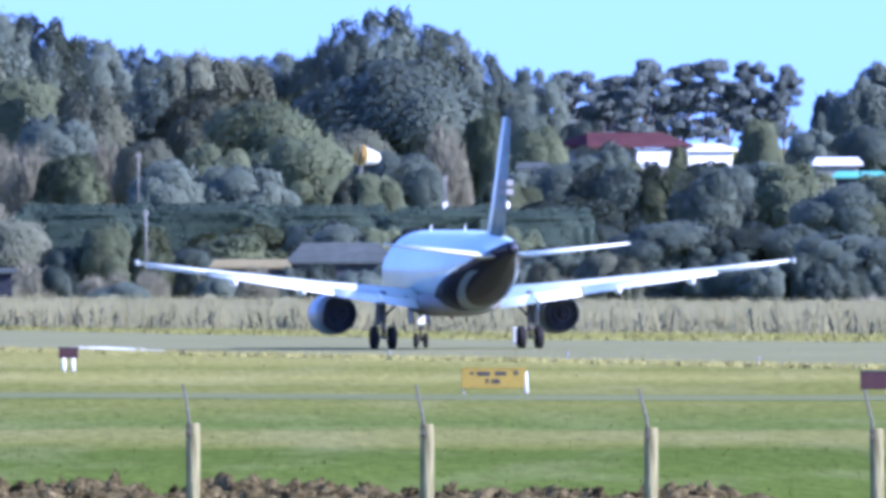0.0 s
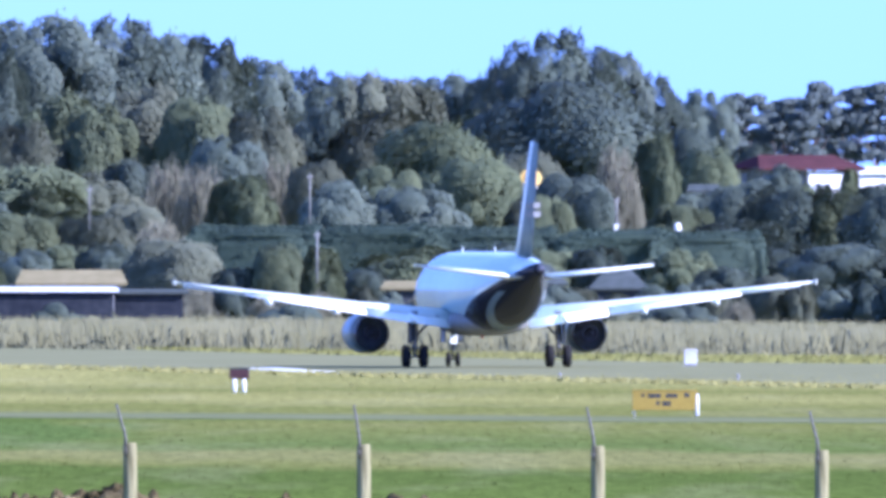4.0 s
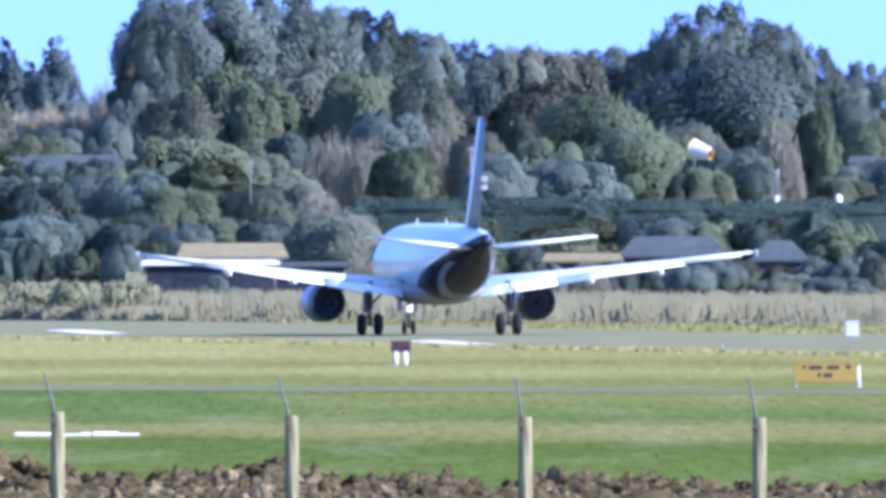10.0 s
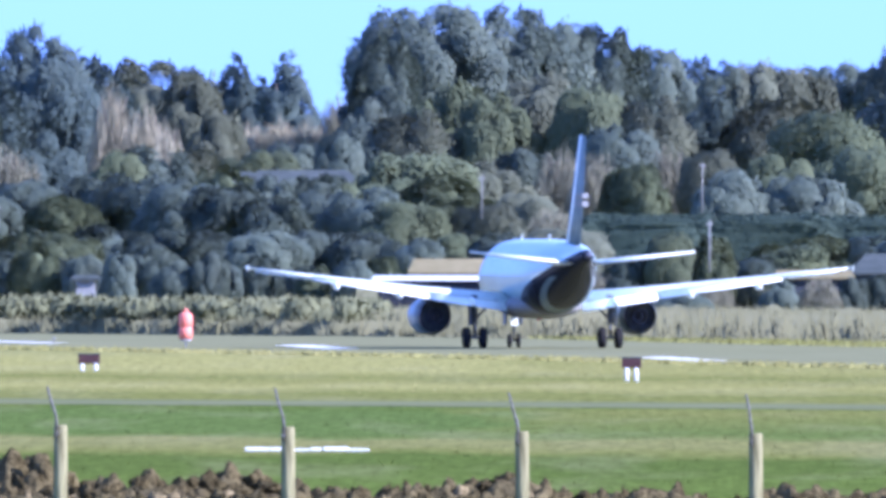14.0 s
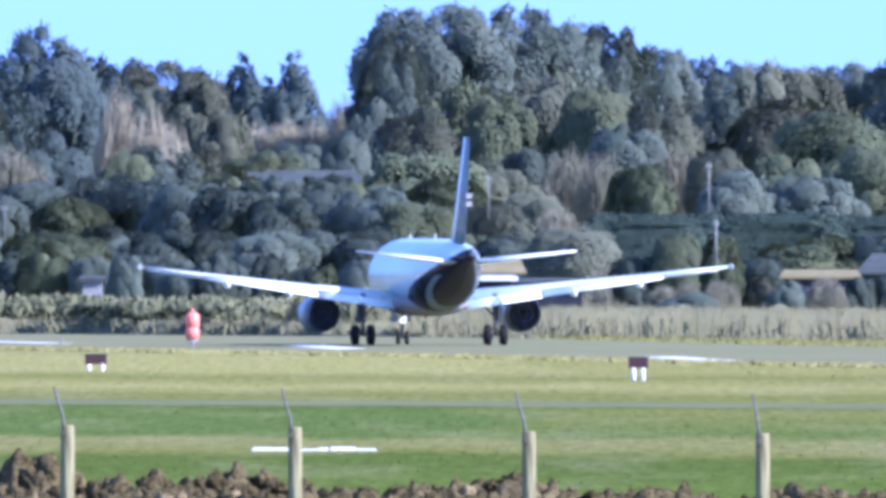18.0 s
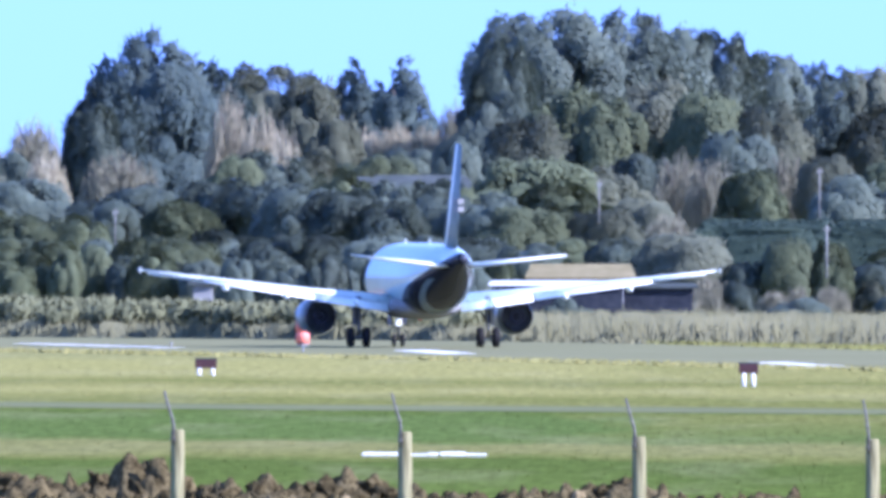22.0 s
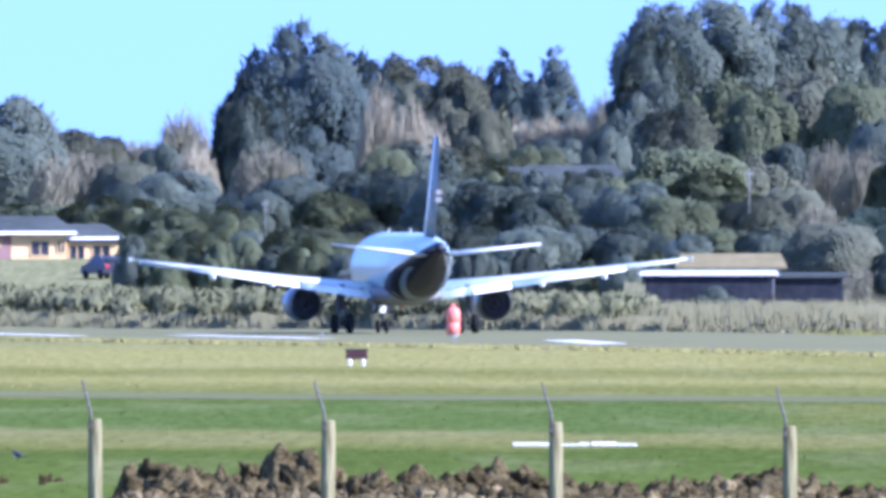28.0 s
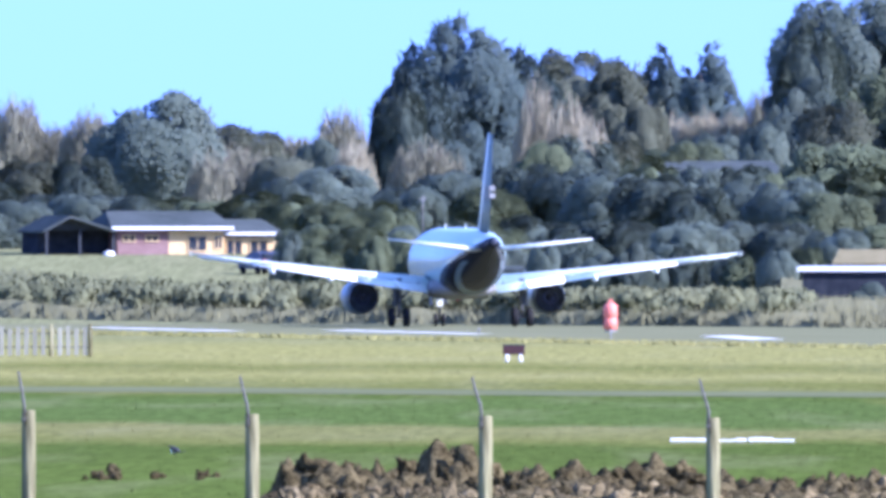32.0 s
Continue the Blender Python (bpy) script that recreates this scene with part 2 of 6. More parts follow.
def raw_mesh(name, verts, faces, *mats, smooth=False, normals=None):
    me = bpy.data.meshes.new(name)
    verts, faces = np.asarray(verts, dtype=np.float32), np.asarray(faces, dtype=np.int32)
    n = faces.shape[1]
    me.vertices.add(len(verts))
    me.vertices.foreach_set("co", verts.ravel())
    me.loops.add(faces.size)
    me.loops.foreach_set("vertex_index", faces.ravel())
    me.polygons.add(len(faces))
    me.polygons.foreach_set("loop_start", np.arange(0, faces.size, n, dtype=np.int32))
    me.update(calc_edges=True)
    for mt in mats:
        me.materials.append(M[mt])
    if smooth:
        me.shade_smooth()
    if normals is not None:
        me.normals_split_custom_set_from_vertices(normals)
    return me


# ---- ground ----
RISE = [(-1500, 5.8), (60, 5.8), (440, 2.95), (460, 2.9), (620, 1.3), (850, 0.0), (2335, 0.0), (2365, 0.35), (2400, 1.4),
        (2500, 3.7), (2600, 5.5), (2720, 8.0), (2850, 10.0), (3100, 12.0), (4900, 13.0)]


def rise(x, y):
    return float(np.interp(y, [a for a, _ in RISE], [b for _, b in RISE])) - (0.0113 * max(-30, min(30, x)) if 300 < y < 600 else 0.0)


def ground_material():
    mt = bpy.data.materials.new("grass")
    mt.use_nodes = True
    nt = mt.node_tree
    n, l = nt.nodes, nt.links
    shader = n["Principled BSDF"]
    shader.inputs["Roughness"].default_value = 0.9
    shader.inputs["Specular IOR Level"].default_value = 0.0
    co = n.new("ShaderNodeTexCoord")
    sep = n.new("ShaderNodeSeparateXYZ")
    l.new(co.outputs["Object"], sep.inputs[0])
    wander = n.new("ShaderNodeTexNoise")
    wander.inputs["Scale"].default_value = 0.03
    wander.inputs["Detail"].default_value = 4
    spread = n.new("ShaderNodeMapping")
    spread.inputs["Scale"].default_value = (4.0, 0.25, 1)
    l.new(co.outputs["Object"], spread.inputs["Vector"])
    l.new(spread.outputs[0], wander.inputs["Vector"])
    # mown strips run slightly askew across the field
    skew = n.new("ShaderNodeMath")
    skew.operation = "MULTIPLY_ADD"
    skew.inputs[1].default_value = 0.75
    l.new(sep.outputs["X"], skew.inputs[0])
    l.new(sep.outputs["Y"], skew.inputs[2])
    shift = n.new("ShaderNodeMath")
    shift.operation = "MULTIPLY_ADD"
    shift.inputs[1].default_value = 100.0
    l.new(wander.outputs["Fac"], shift.inputs[0])
    l.new(skew.outputs[0], shift.inputs[2])
    fit = n.new("ShaderNodeMapRange")
    fit.inputs["From Min"].default_value, fit.inputs["From Max"].default_value = 850, 2450
    l.new(shift.outputs[0], fit.inputs["Value"])
    ramp = n.new("ShaderNodeValToRGB")
    stops = GRASS_STOPS
    while len(ramp.color_ramp.elements) < len(stops):
        ramp.color_ramp.elements.new(0.5)
    for e, (y, c) in zip(ramp.color_ramp.elements, stops):
        e.position, e.color = (y - 800) / 1600, (*c, 1)
    l.new(fit.outputs[0], ramp.inputs[0])
    # the lush strip dries out towards the east
    dull = n.new("ShaderNodeMix")
    dull.data_type = "RGBA"
    dull.inputs["B"].default_value = (*OLIVE, 1)
    band = n.new("ShaderNodeValToRGB")
    for e, (y, k) in zip((band.color_ramp.elements[0], band.color_ramp.elements[1], band.color_ramp.elements.new(0.36), band.color_ramp.elements.new(0.41)), ((1225, 0), (1255, 1), (1400, 1), (1450, 0))):
        e.position, e.color = (y - 800) / 1600, (k, k, k, 1)
    l.new(fit.outputs[0], band.inputs[0])
    east = n.new("ShaderNodeMath")
    east.operation = "MULTIPLY_ADD"
    east.inputs[1].default_value = 34.0
    l.new(wander.outputs["Fac"], east.inputs[0])
    l.new(sep.outputs["X"], east.inputs[2])
    grow = n.new("ShaderNodeMapRange")
    grow.inputs["From Min"].default_value, grow.inputs["From Max"].default_value = 15.5, 20
    l.new(east.outputs[0], grow.inputs["Value"])
    share = n.new("ShaderNodeMath")
    share.operation = "MULTIPLY"
    l.new(band.outputs["Color"], share.inputs[0])
    l.new(grow.outputs[0], share.inputs[1])
    l.new(share.outputs[0], dull.inputs["Factor"])
    l.new(ramp.outputs["Color"], dull.inputs["A"])
    # tufts and streaks
    streak = n.new("ShaderNodeTexNoise")
    streak.inputs["Scale"].default_value = 0.35
    streak.inputs["Detail"].default_value = 8
    streak.inputs["Roughness"].default_value = 0.7
    stretch = n.new("ShaderNodeMapping")
    stretch.inputs["Scale"].default_value = (6.0, 0.2, 1)
    l.new(co.outputs["Object"], stretch.inputs["Vector"])
    l.new(stretch.outputs[0], streak.inputs["Vector"])
    patch = n.new("ShaderNodeTexNoise")
    patch.inputs["Scale"].default_value = 0.05
    patch.inputs["Detail"].default_value = 5
    l.new(spread.outputs[0], patch.inputs["Vector"])
    gain = n.new("ShaderNodeMapRange")
    gain.inputs["From Min"].default_value, gain.inputs["From Max"].default_value = 0.3, 0.7
    gain.inputs["To Min"].default_value, gain.inputs["To Max"].default_value = 0.7, 1.3
    l.new(streak.outputs["Fac"], gain.inputs["Value"])
    dry = n.new("ShaderNodeMix")
    dry.data_type = "RGBA"
    dry.inputs["B"].default_value = (0.30, 0.27, 0.13, 1)
    lean = n.new("ShaderNodeMapRange")
    lean.inputs["From Min"].default_value, lean.inputs["From Max"].default_value = 0.5, 0.75
    lean.inputs["To Max"].default_value = 0.25
    l.new(patch.outputs["Fac"], lean.inputs["Value"])
    l.new(lean.outputs[0], dry.inputs["Factor"])
    l.new(dull.outputs["Result"], dry.inputs["A"])
    times = n.new("ShaderNodeVectorMath")
    times.operation = "SCALE"
    l.new(dry.outputs["Result"], times.inputs[0])
    l.new(gain.outputs[0], times.inputs["Scale"])
    geo = n.new("ShaderNodeNewGeometry")
    vary = n.new("ShaderNodeMapRange")
    vary.inputs["To Min"].default_value, vary.inputs["To Max"].default_value = 0.78, 1.22
    l.new(geo.outputs["Random Per Island"], vary.inputs["Value"])
    tuft = n.new("ShaderNodeVectorMath")
    tuft.operation = "SCALE"
    l.new(times.outputs["Vector"], tuft.inputs[0])
    l.new(vary.outputs[0], tuft.inputs["Scale"])
    l.new(tuft.outputs["Vector"], shader.inputs["Base Color"])
    bp = n.new("ShaderNodeBump")
    bp.inputs["Strength"].default_value = 0.6
    bp.inputs["Distance"].default_value = 0.1
    l.new(streak.outputs["Fac"], bp.inputs["Height"])
    l.new(bp.outputs[0], shader.inputs["Normal"])
    return mt


GREEN, DEEP, OLIVE = (0.0908, 0.12, 0.0209), (0.0804, 0.107, 0.0193), (0.147, 0.15, 0.0356)
TAN, DRY, PALE = (0.168, 0.164, 0.0479), (0.246, 0.229, 0.0656), (0.199, 0.194, 0.0695)
SLOPE = (0.204, 0.202, 0.0854)
LUSH = (0.0889, 0.122, 0.0263)
GRASS_STOPS = [(800, GREEN), (1030, GREEN), (1088, DEEP), (1131, DEEP), (1158, OLIVE), (1186, TAN), (1225, TAN), (1250, LUSH), (1390, LUSH), (1432, DEEP),
               (1452, OLIVE), (1535, OLIVE), (1600, DRY), (1690, OLIVE), (1760, DRY), (1920, DRY), (2070, PALE), (2300, SLOPE)]


def build_ground():
    M["grass"] = ground_material()
    xs = np.concatenate([[-2500, -1200, -600, -300], np.arange(-200, 201, 20), [300, 600, 1200, 2500]])
    ys = np.unique(np.concatenate([[a for a, _ in RISE], np.arange(-1500, 0, 500), np.arange(0, 2200, 50), np.arange(2200, 3200, 20), [3600, 4200, 4900]]))
    verts = [(x, y, rise(x, y) + (0.25 * noise.noise(Vector((x * 0.02, y * 0.02, 0))) * min(1, max(0, (y - 2350) / 100)))) for y in ys for x in xs]
    w = len(xs)
    faces = [(j * w + i, j * w + i + 1, (j + 1) * w + i + 1, (j + 1) * w + i) for j in range(len(ys) - 1) for i in range(w - 1)]
    ground = new("ground", raw_mesh("ground", verts, faces, "grass", smooth=True))
    tagged(ground, "mown airfield grass in green and dry yellow strips", "ground", kind="structure")


def slab(name, corners, z, thick, mat, label, category="pavement", kind="structure"):
    bm = bmesh.new()
    top = bm.faces.new([bm.verts.new((x, y, z)) for x, y in corners])
    down = bmesh.ops.extrude_face_region(bm, geom=[top])
    bmesh.ops.translate(bm, verts=[v for v in down["geom"] if isinstance(v, bmesh.types.BMVert)], vec=(0, 0, -thick))
    bmesh.ops.recalc_face_normals(bm, faces=bm.faces[:])
    return tagged(new(name, mesh_of(name, bm, mat, smooth=False)), label, category, kind=kind)


HEADING = math.degrees(math.atan(0.145))


def build_pavements():
    slab("runway", [(-110, 2460), (-100, 2330), (-62, 2215), (-6, 1955), (123, 1165), (240, 1165), (160, 1700), (58, 2050), (29.4, 2120), (10.4, 2190), (-6.3, 2265), (-27, 2318), (-52, 2350), (-66, 2420)],
         0.012, 0.3, "asphalt", "worn grey asphalt runway with painted marks", "runway")
    slab("taxiway", [(-160, 1560), (-31, 1522), (-14, 1490), (4, 1474), (20, 1446), (200, 1260), (200, 1225), (20, 1408), (4, 1432), (-14, 1450), (-31, 1478), (-160, 1505)],
         0.008, 0.3, "old_asphalt", "narrow pale grey asphalt road across the grass", "road")
    # centre-line dashes, along the runway
    for (x, y), wide, long, lean in (((9.46, 1915.0), 1.0, 26, 0.4), ((-10.09, 2087.6), 1.0, 26, 0.4), ((-30.21, 2181.3), 0.9, 32, 1), ((-45.44, 2231.3), 0.9, 32, 1)):
        bm = boxed(-wide, wide, -long, long, -0.02, 0.02, bevel=0.0)
        mark = new("runway_mark", mesh_of("runway_mark", bm, "line_paint", smooth=False))
        mark.matrix_basis = pose(x, y, 0, 0, 0, HEADING * lean)
        tagged(mark, "white painted dash along the runway", "runway mark", "runway dashes", kind="structure")


# ---- trees ----
def icosphere(n):
    bm = bmesh.new()
    bmesh.ops.create_icosphere(bm, subdivisions=n, radius=1.0)
    v = np.array([p.co[:] for p in bm.verts])
    f = np.array([[p.index for p in q.verts] for q in bm.faces])
    bm.free()
    return v, f


BALL = icosphere(2)


def unit(a):
    return a / (np.linalg.norm(a, axis=1)[:, None] + 1e-9)


def leaves(rng, centres, radii, count, size, droop=0.0, upright=0.0, thin=0.55):
    """Small leaf sprays scattered over the shells of clumps."""
    n = len(centres)
    pick = rng.choice(n, count, p=(radii.prod(1) ** 0.667) / (radii.prod(1) ** 0.667).sum())
    d = rng.normal(size=(count, 3))
    d[:, 2] += 0.15
    d /= np.linalg.norm(d, axis=1)[:, None]
    p = centres[pick] + d * radii[pick] * rng.uniform(0.86, 1.10, (count, 1))
    nrm = d + rng.normal(scale=0.55, size=(count, 3))
    nrm /= np.linalg.norm(nrm, axis=1)[:, None]
    a = np.cross(nrm, rng.normal(size=(count, 3)))
    a[:, 2] = a[:, 2] * (1 + upright) - droop
    a /= np.linalg.norm(a, axis=1)[:, None]
    b = np.cross(nrm, a)
    b /= np.linalg.norm(b, axis=1)[:, None]
    soft = unit(d * 0.6 + (0.25, -0.4, 0.45) + rng.normal(scale=0.15, size=(count, 3)))
    b *= np.where((np.cross(b, a) * soft).sum(1) < 0, -1, 1)[:, None]
    s = size * rng.uniform(0.6, 1.4, (count, 1))
    v = np.stack([p - a * s, p + b * s * thin, p + a * s, p - b * s * thin], 1).reshape(-1, 3)
    q = np.arange(count * 4).reshape(-1, 4)
    return v, np.concatenate([q[:, [0, 1, 2]], q[:, [0, 2, 3]]]), np.repeat(soft, 4, axis=0)


def cores(rng, centres, radii, shrink=0.9):
    v0, f0 = BALL
    vs, fs = [], []
    for i, (c, r) in enumerate(zip(centres, radii)):
        k = rng.uniform(2, 3.5, 3)
        bump = 1 + 0.10 * np.sin(v0 @ (k * rng.choice([-1, 1], 3)) * 2 + rng.uniform(0, 6)) + 0.06 * np.sin(v0 @ rng.normal(size=3) * 7)
        vs.append(c + v0 * r * (shrink * bump)[:, None])
        fs.append(f0 + i * len(v0))
    return np.concatenate(vs), np.concatenate(fs), np.tile(v0, (len(centres), 1))


def joined(*pieces):
    vs, fs, n = [], [], 0
    for v, f in pieces:
        vs.append(v)
        fs.append(f + n)
        n += len(v)
    return np.concatenate(vs), np.concatenate(fs)


FINE_BALL, TINY_BALL = icosphere(5), icosphere(3)


def hull(rng, lumps=0.7, ball=FINE_BALL):
    """One box-like lumpy body of clipped foliage."""
    d, f = ball
    off = Vector(rng.uniform(-50, 50, 3))
    swell = np.empty(len(d))
    for i, p in enumerate(d):
        q = Vector(p)
        swell[i] = lumps * (1.1 * noise.noise(q * 1.5 + off) + 0.6 * abs(noise.noise(q * 2.8 + off)) + 0.62 * abs(noise.noise(q * 6.5 + off)) + 0.22 * noise.noise(q * 14 + off))
    e = np.sign(d) * np.abs(d) ** 0.3
    v = np.stack([e[:, 0] * (0.93 + 0.2 * swell), e[:, 1] * (0.85 + 0.4 * swell), 0.5 + 0.5 * e[:, 2] * (0.88 + 0.28 * swell)], 1)
    v[:, 2] -= v[:, 2].min()
    v[:, 2] /= v[:, 2].max()
    v[:, :2] /= np.abs(v[:, 0]).max()
    return v, f


def clumped(rng, profile, clumps, size, squash, cards, card, upright=0.1, long=1.0, tips=0, core=0.5):
    """A crown of leafy clumps on a thin inner body: profile gives its half width at a height between 0 and 1, squash the
    tree's half width over its height. Leaves take the rounded form of their clump in the light."""
    tall = np.array((1, 1, squash))
    h = np.sort(rng.uniform(0, 1, clumps * 6))
    w = np.array([profile(q) for q in h])
    keep = rng.choice(len(h), clumps, replace=False, p=(w + 0.12) / (w + 0.12).sum())
    h, w = h[keep], w[keep]
    a = np.arange(clumps) * 2.39996 + rng.uniform(-0.5, 0.5, clumps)
    swing = 0.94 + 0.12 * np.sin(a * 2 + rng.uniform(0, 6)) + 0.12 * np.sin(a * 3 + h * 5 + rng.uniform(0, 6))
    r = size * rng.uniform(0.6, 1.5, clumps) * np.clip(w + 0.25, 0.35, 1)
    out = np.maximum(0, w * swing - r * 0.55) * rng.uniform(0.82, 1.04, clumps)
    c = np.stack([np.cos(a) * out, np.sin(a) * out, h * (1 - size * squash)], 1)
    rad = r[:, None] * tall * rng.uniform(0.85, 1.2, (clumps, 3))
    slope = np.array([(profile(max(0, q - 0.06)) - profile(min(0.999, q + 0.06))) / 0.12 for q in h])
    axis = unit(np.stack([np.cos(a), np.sin(a), np.clip(slope * squash, -0.5, 3)], 1))
    pick = rng.choice(clumps, cards, p=r ** 2 / (r ** 2).sum())
    d = unit(unit(rng.normal(size=(cards, 3))) + axis[pick] * 0.75 + (0, 0, 0.12))
    p = c[pick] + d * rad[pick] * (1.1 - 0.28 * rng.uniform(0, 1, (cards, 1)) ** 1.2)
    soft = unit(d * 0.6 + axis[pick] * 0.4 + (0.3, -0.35, 0.25) + rng.normal(scale=0.2, size=(cards, 3)))
    flat = unit(soft + rng.normal(scale=0.24, size=(cards, 3)))
    b = unit(np.cross(flat, rng.normal(size=(cards, 3))))
    b[:, 2] += upright
    b = unit(b)
    e = unit(np.cross(flat, b))
    s = card * rng.uniform(0.55, 1.5, (cards, 1))
    if tips:
        # ragged sprays that stand out of the outline
        far = rng.choice(cards, tips, replace=False)
        p[far] += axis[pick[far]] * tall * size * rng.uniform(0.1, 0.5, (tips, 1))
        b[far] = unit(axis[pick[far]] + (0, 0, 0.7) + rng.normal(scale=0.35, size=(tips, 3)))
        e[far] = unit(np.cross(flat[far], b[far]))
        s[far] *= 1.5
    ln, wd = b * s * long * tall, e * s * 0.55 * tall
    wd *= np.where((np.cross(ln / tall, wd / tall) * soft).sum(1) < 0, 1, -1)[:, None]
    v = np.stack([p - ln * 0.7 + wd, p + ln * 1.1, p - ln * 0.7 - wd], 1).reshape(-1, 3)
    f = np.arange(cards * 3).reshape(-1, 3)
    n = np.repeat(soft / tall, 3, axis=0)
    # the inner body of branches and shade
    q, g = TINY_BALL
    z = 0.5 + 0.5 * q[:, 2]
    wide = np.array([profile(min(0.999, t)) for t in z]) * core / (np.hypot(q[:, 0], q[:, 1]) + 1e-6)
    wide *= np.array([1 + 0.25 * noise.noise(Vector(t) * 2.5 + Vector((cards % 97, 0, 0))) for t in q])
    inner = np.stack([q[:, 0] * wide, q[:, 1] * wide, z * 0.8], 1)
    bounds = np.percentile(np.hypot(p[:, 0], p[:, 1]), 99), np.percentile(p[:, 2], 99.7)
    v, f = joined((v, f), (inner, g))
    v /= (bounds[0], bounds[0], bounds[1])
    return v, f, unit(np.concatenate([n, q / tall]))


def sprays(rng, body, count, size, upright=0.0, out=0.03, long=1.0, wild=0.2):
    """Leaf sprays standing off a body of foliage."""
    v, f = body
    tri = v[f]
    nrm = np.cross(tri[:, 1] - tri[:, 0], tri[:, 2] - tri[:, 0])
    area = np.linalg.norm(nrm, axis=1)
    pick = rng.choice(len(f), count, p=area / area.sum())
    w = rng.dirichlet((1, 1, 1), count)
    p = (tri[pick] * w[:, :, None]).sum(1)
    m = nrm[pick] / area[pick][:, None]
    m += rng.normal(scale=wild, size=(count, 3))
    m /= np.linalg.norm(m, axis=1)[:, None]
    p = p + m * rng.uniform(-0.2, 1, (count, 1)) * out
    a = np.cross(m, rng.normal(size=(count, 3))) + m * 0.5
    a[:, 2] += upright
    a /= np.linalg.norm(a, axis=1)[:, None]
    b = np.cross(m, a)
    b /= np.linalg.norm(b, axis=1)[:, None] + 1e-9
    s = size * rng.uniform(0.5, 1.5, (count, 1))
    q = np.stack([p - a * s * long * 0.6, p + b * s * 0.5, p + a * s * long, p - b * s * 0.5], 1).reshape(-1, 3)
    k = np.arange(count * 4).reshape(-1, 4)
    return q, np.concatenate([k[:, [0, 1, 2]], k[:, [0, 2, 3]]])


def crown(rng, kind):
    """A crown in a unit space: half width 1, height 1 from the ground to the tip."""
    if kind == "dome":
        peak = rng.uniform(0.25, 0.45)
        return clumped(rng, lambda h: max(0.02, 1 - ((h - peak) / (1.02 - peak)) ** 2.4) ** 0.5 if h > peak else 0.78 + 0.22 * h / peak, 56, 0.28, 0.6, 34000, 0.035, tips=400)
    if kind == "broad":
        return clumped(rng, lambda h: max(0.02, 1 - max(0, (h - 0.55) / 0.45) ** 2.4) ** 0.5 if h > 0.55 else 0.6 + 0.4 * h / 0.55, 150, 0.17, 0.48, 58000, 0.0225, tips=900)
    if kind == "spire":
        return clumped(rng, lambda h: max(0.03, 1 - h ** 2.6) ** 0.6, 110, 0.19, 0.5, 42000, 0.024, 0.5, 1.5, tips=1800)
    if kind == "cone":
        return clumped(rng, lambda h: max(0.03, 1 - h) ** 0.6, 90, 0.2, 0.4, 22000, 0.034, 0.2, 1.2, tips=900)
    if kind == "hedge":
        body = hull(rng)
        return (*joined(body, sprays(rng, body, 9000, 0.026, 0.3, 0.05, wild=0.4)), None)
    if kind == "pine":
        n = 46
        h = rng.choice([0.35, 0.46, 0.56, 0.66, 0.77, 0.87, 0.94], n) + rng.normal(scale=0.05, size=n)
        a = rng.uniform(0, 2 * np.pi, n)
        r = rng.uniform(0.05, 0.85, n) * np.where(h > 0.85, 0.7, 1)
        c = np.stack([r * np.cos(a) + (h - 0.5) * 0.5, r * np.sin(a), h], 1)
        s = rng.uniform(0.1, 0.25, n)
        rad = np.stack([s * 1.15, s * 1.15, s * 0.17], 1)
        c[:, 2] = np.minimum(c[:, 2], 1.0 - rad[:, 2])
        inner, outer = cores(rng, c, rad, 0.42), leaves(rng, c, rad * 1.1, 7000, 0.034)
        return (*joined(inner[:2], outer[:2]), np.concatenate([inner[2], outer[2]]))
    # bare twiggy bush: fine upright sprays
    count = 6500
    a, rr = rng.uniform(0, 2 * np.pi, count), np.sqrt(rng.uniform(0, 1, count))
    lobes = 1 + 0.10 * np.sin(a * 3 + rng.uniform(0, 6)) + 0.07 * np.sin(a * 7 + rr * 5)
    top = np.sqrt(np.clip(1.0 - (rr * 0.97) ** 2.4, 0, 1)) * (0.8 + 0.2 * np.sin(a * 4 + rr * 9) * np.sin(a * 9 + rr * 3 + rng.uniform(0, 6)))
    h = top * rng.uniform(0.2, 1.0, count) ** 0.55
    base = np.stack([rr * np.cos(a) * 0.95 * lobes, rr * np.sin(a) * 0.95 * lobes, h * 0.98], 1)
    lean = np.stack([np.cos(a) * rr * 0.4, np.sin(a) * rr * 0.4, np.ones(count)], 1) + rng.normal(scale=0.3, size=(count, 3))
    lean /= np.linalg.norm(lean, axis=1)[:, None]
    side = np.cross(lean, rng.normal(size=(count, 3)))
    side /= np.linalg.norm(side, axis=1)[:, None]
    ln, wd = rng.uniform(0.06, 0.16, (count, 1)), rng.uniform(0.005, 0.014, (count, 1))
    v = np.stack([base - side * wd - lean * ln, base + side * wd - lean * ln, base + lean * ln * 0.1], 1).reshape(-1, 3)
    return v, np.arange(count * 3).reshape(-1, 3), None


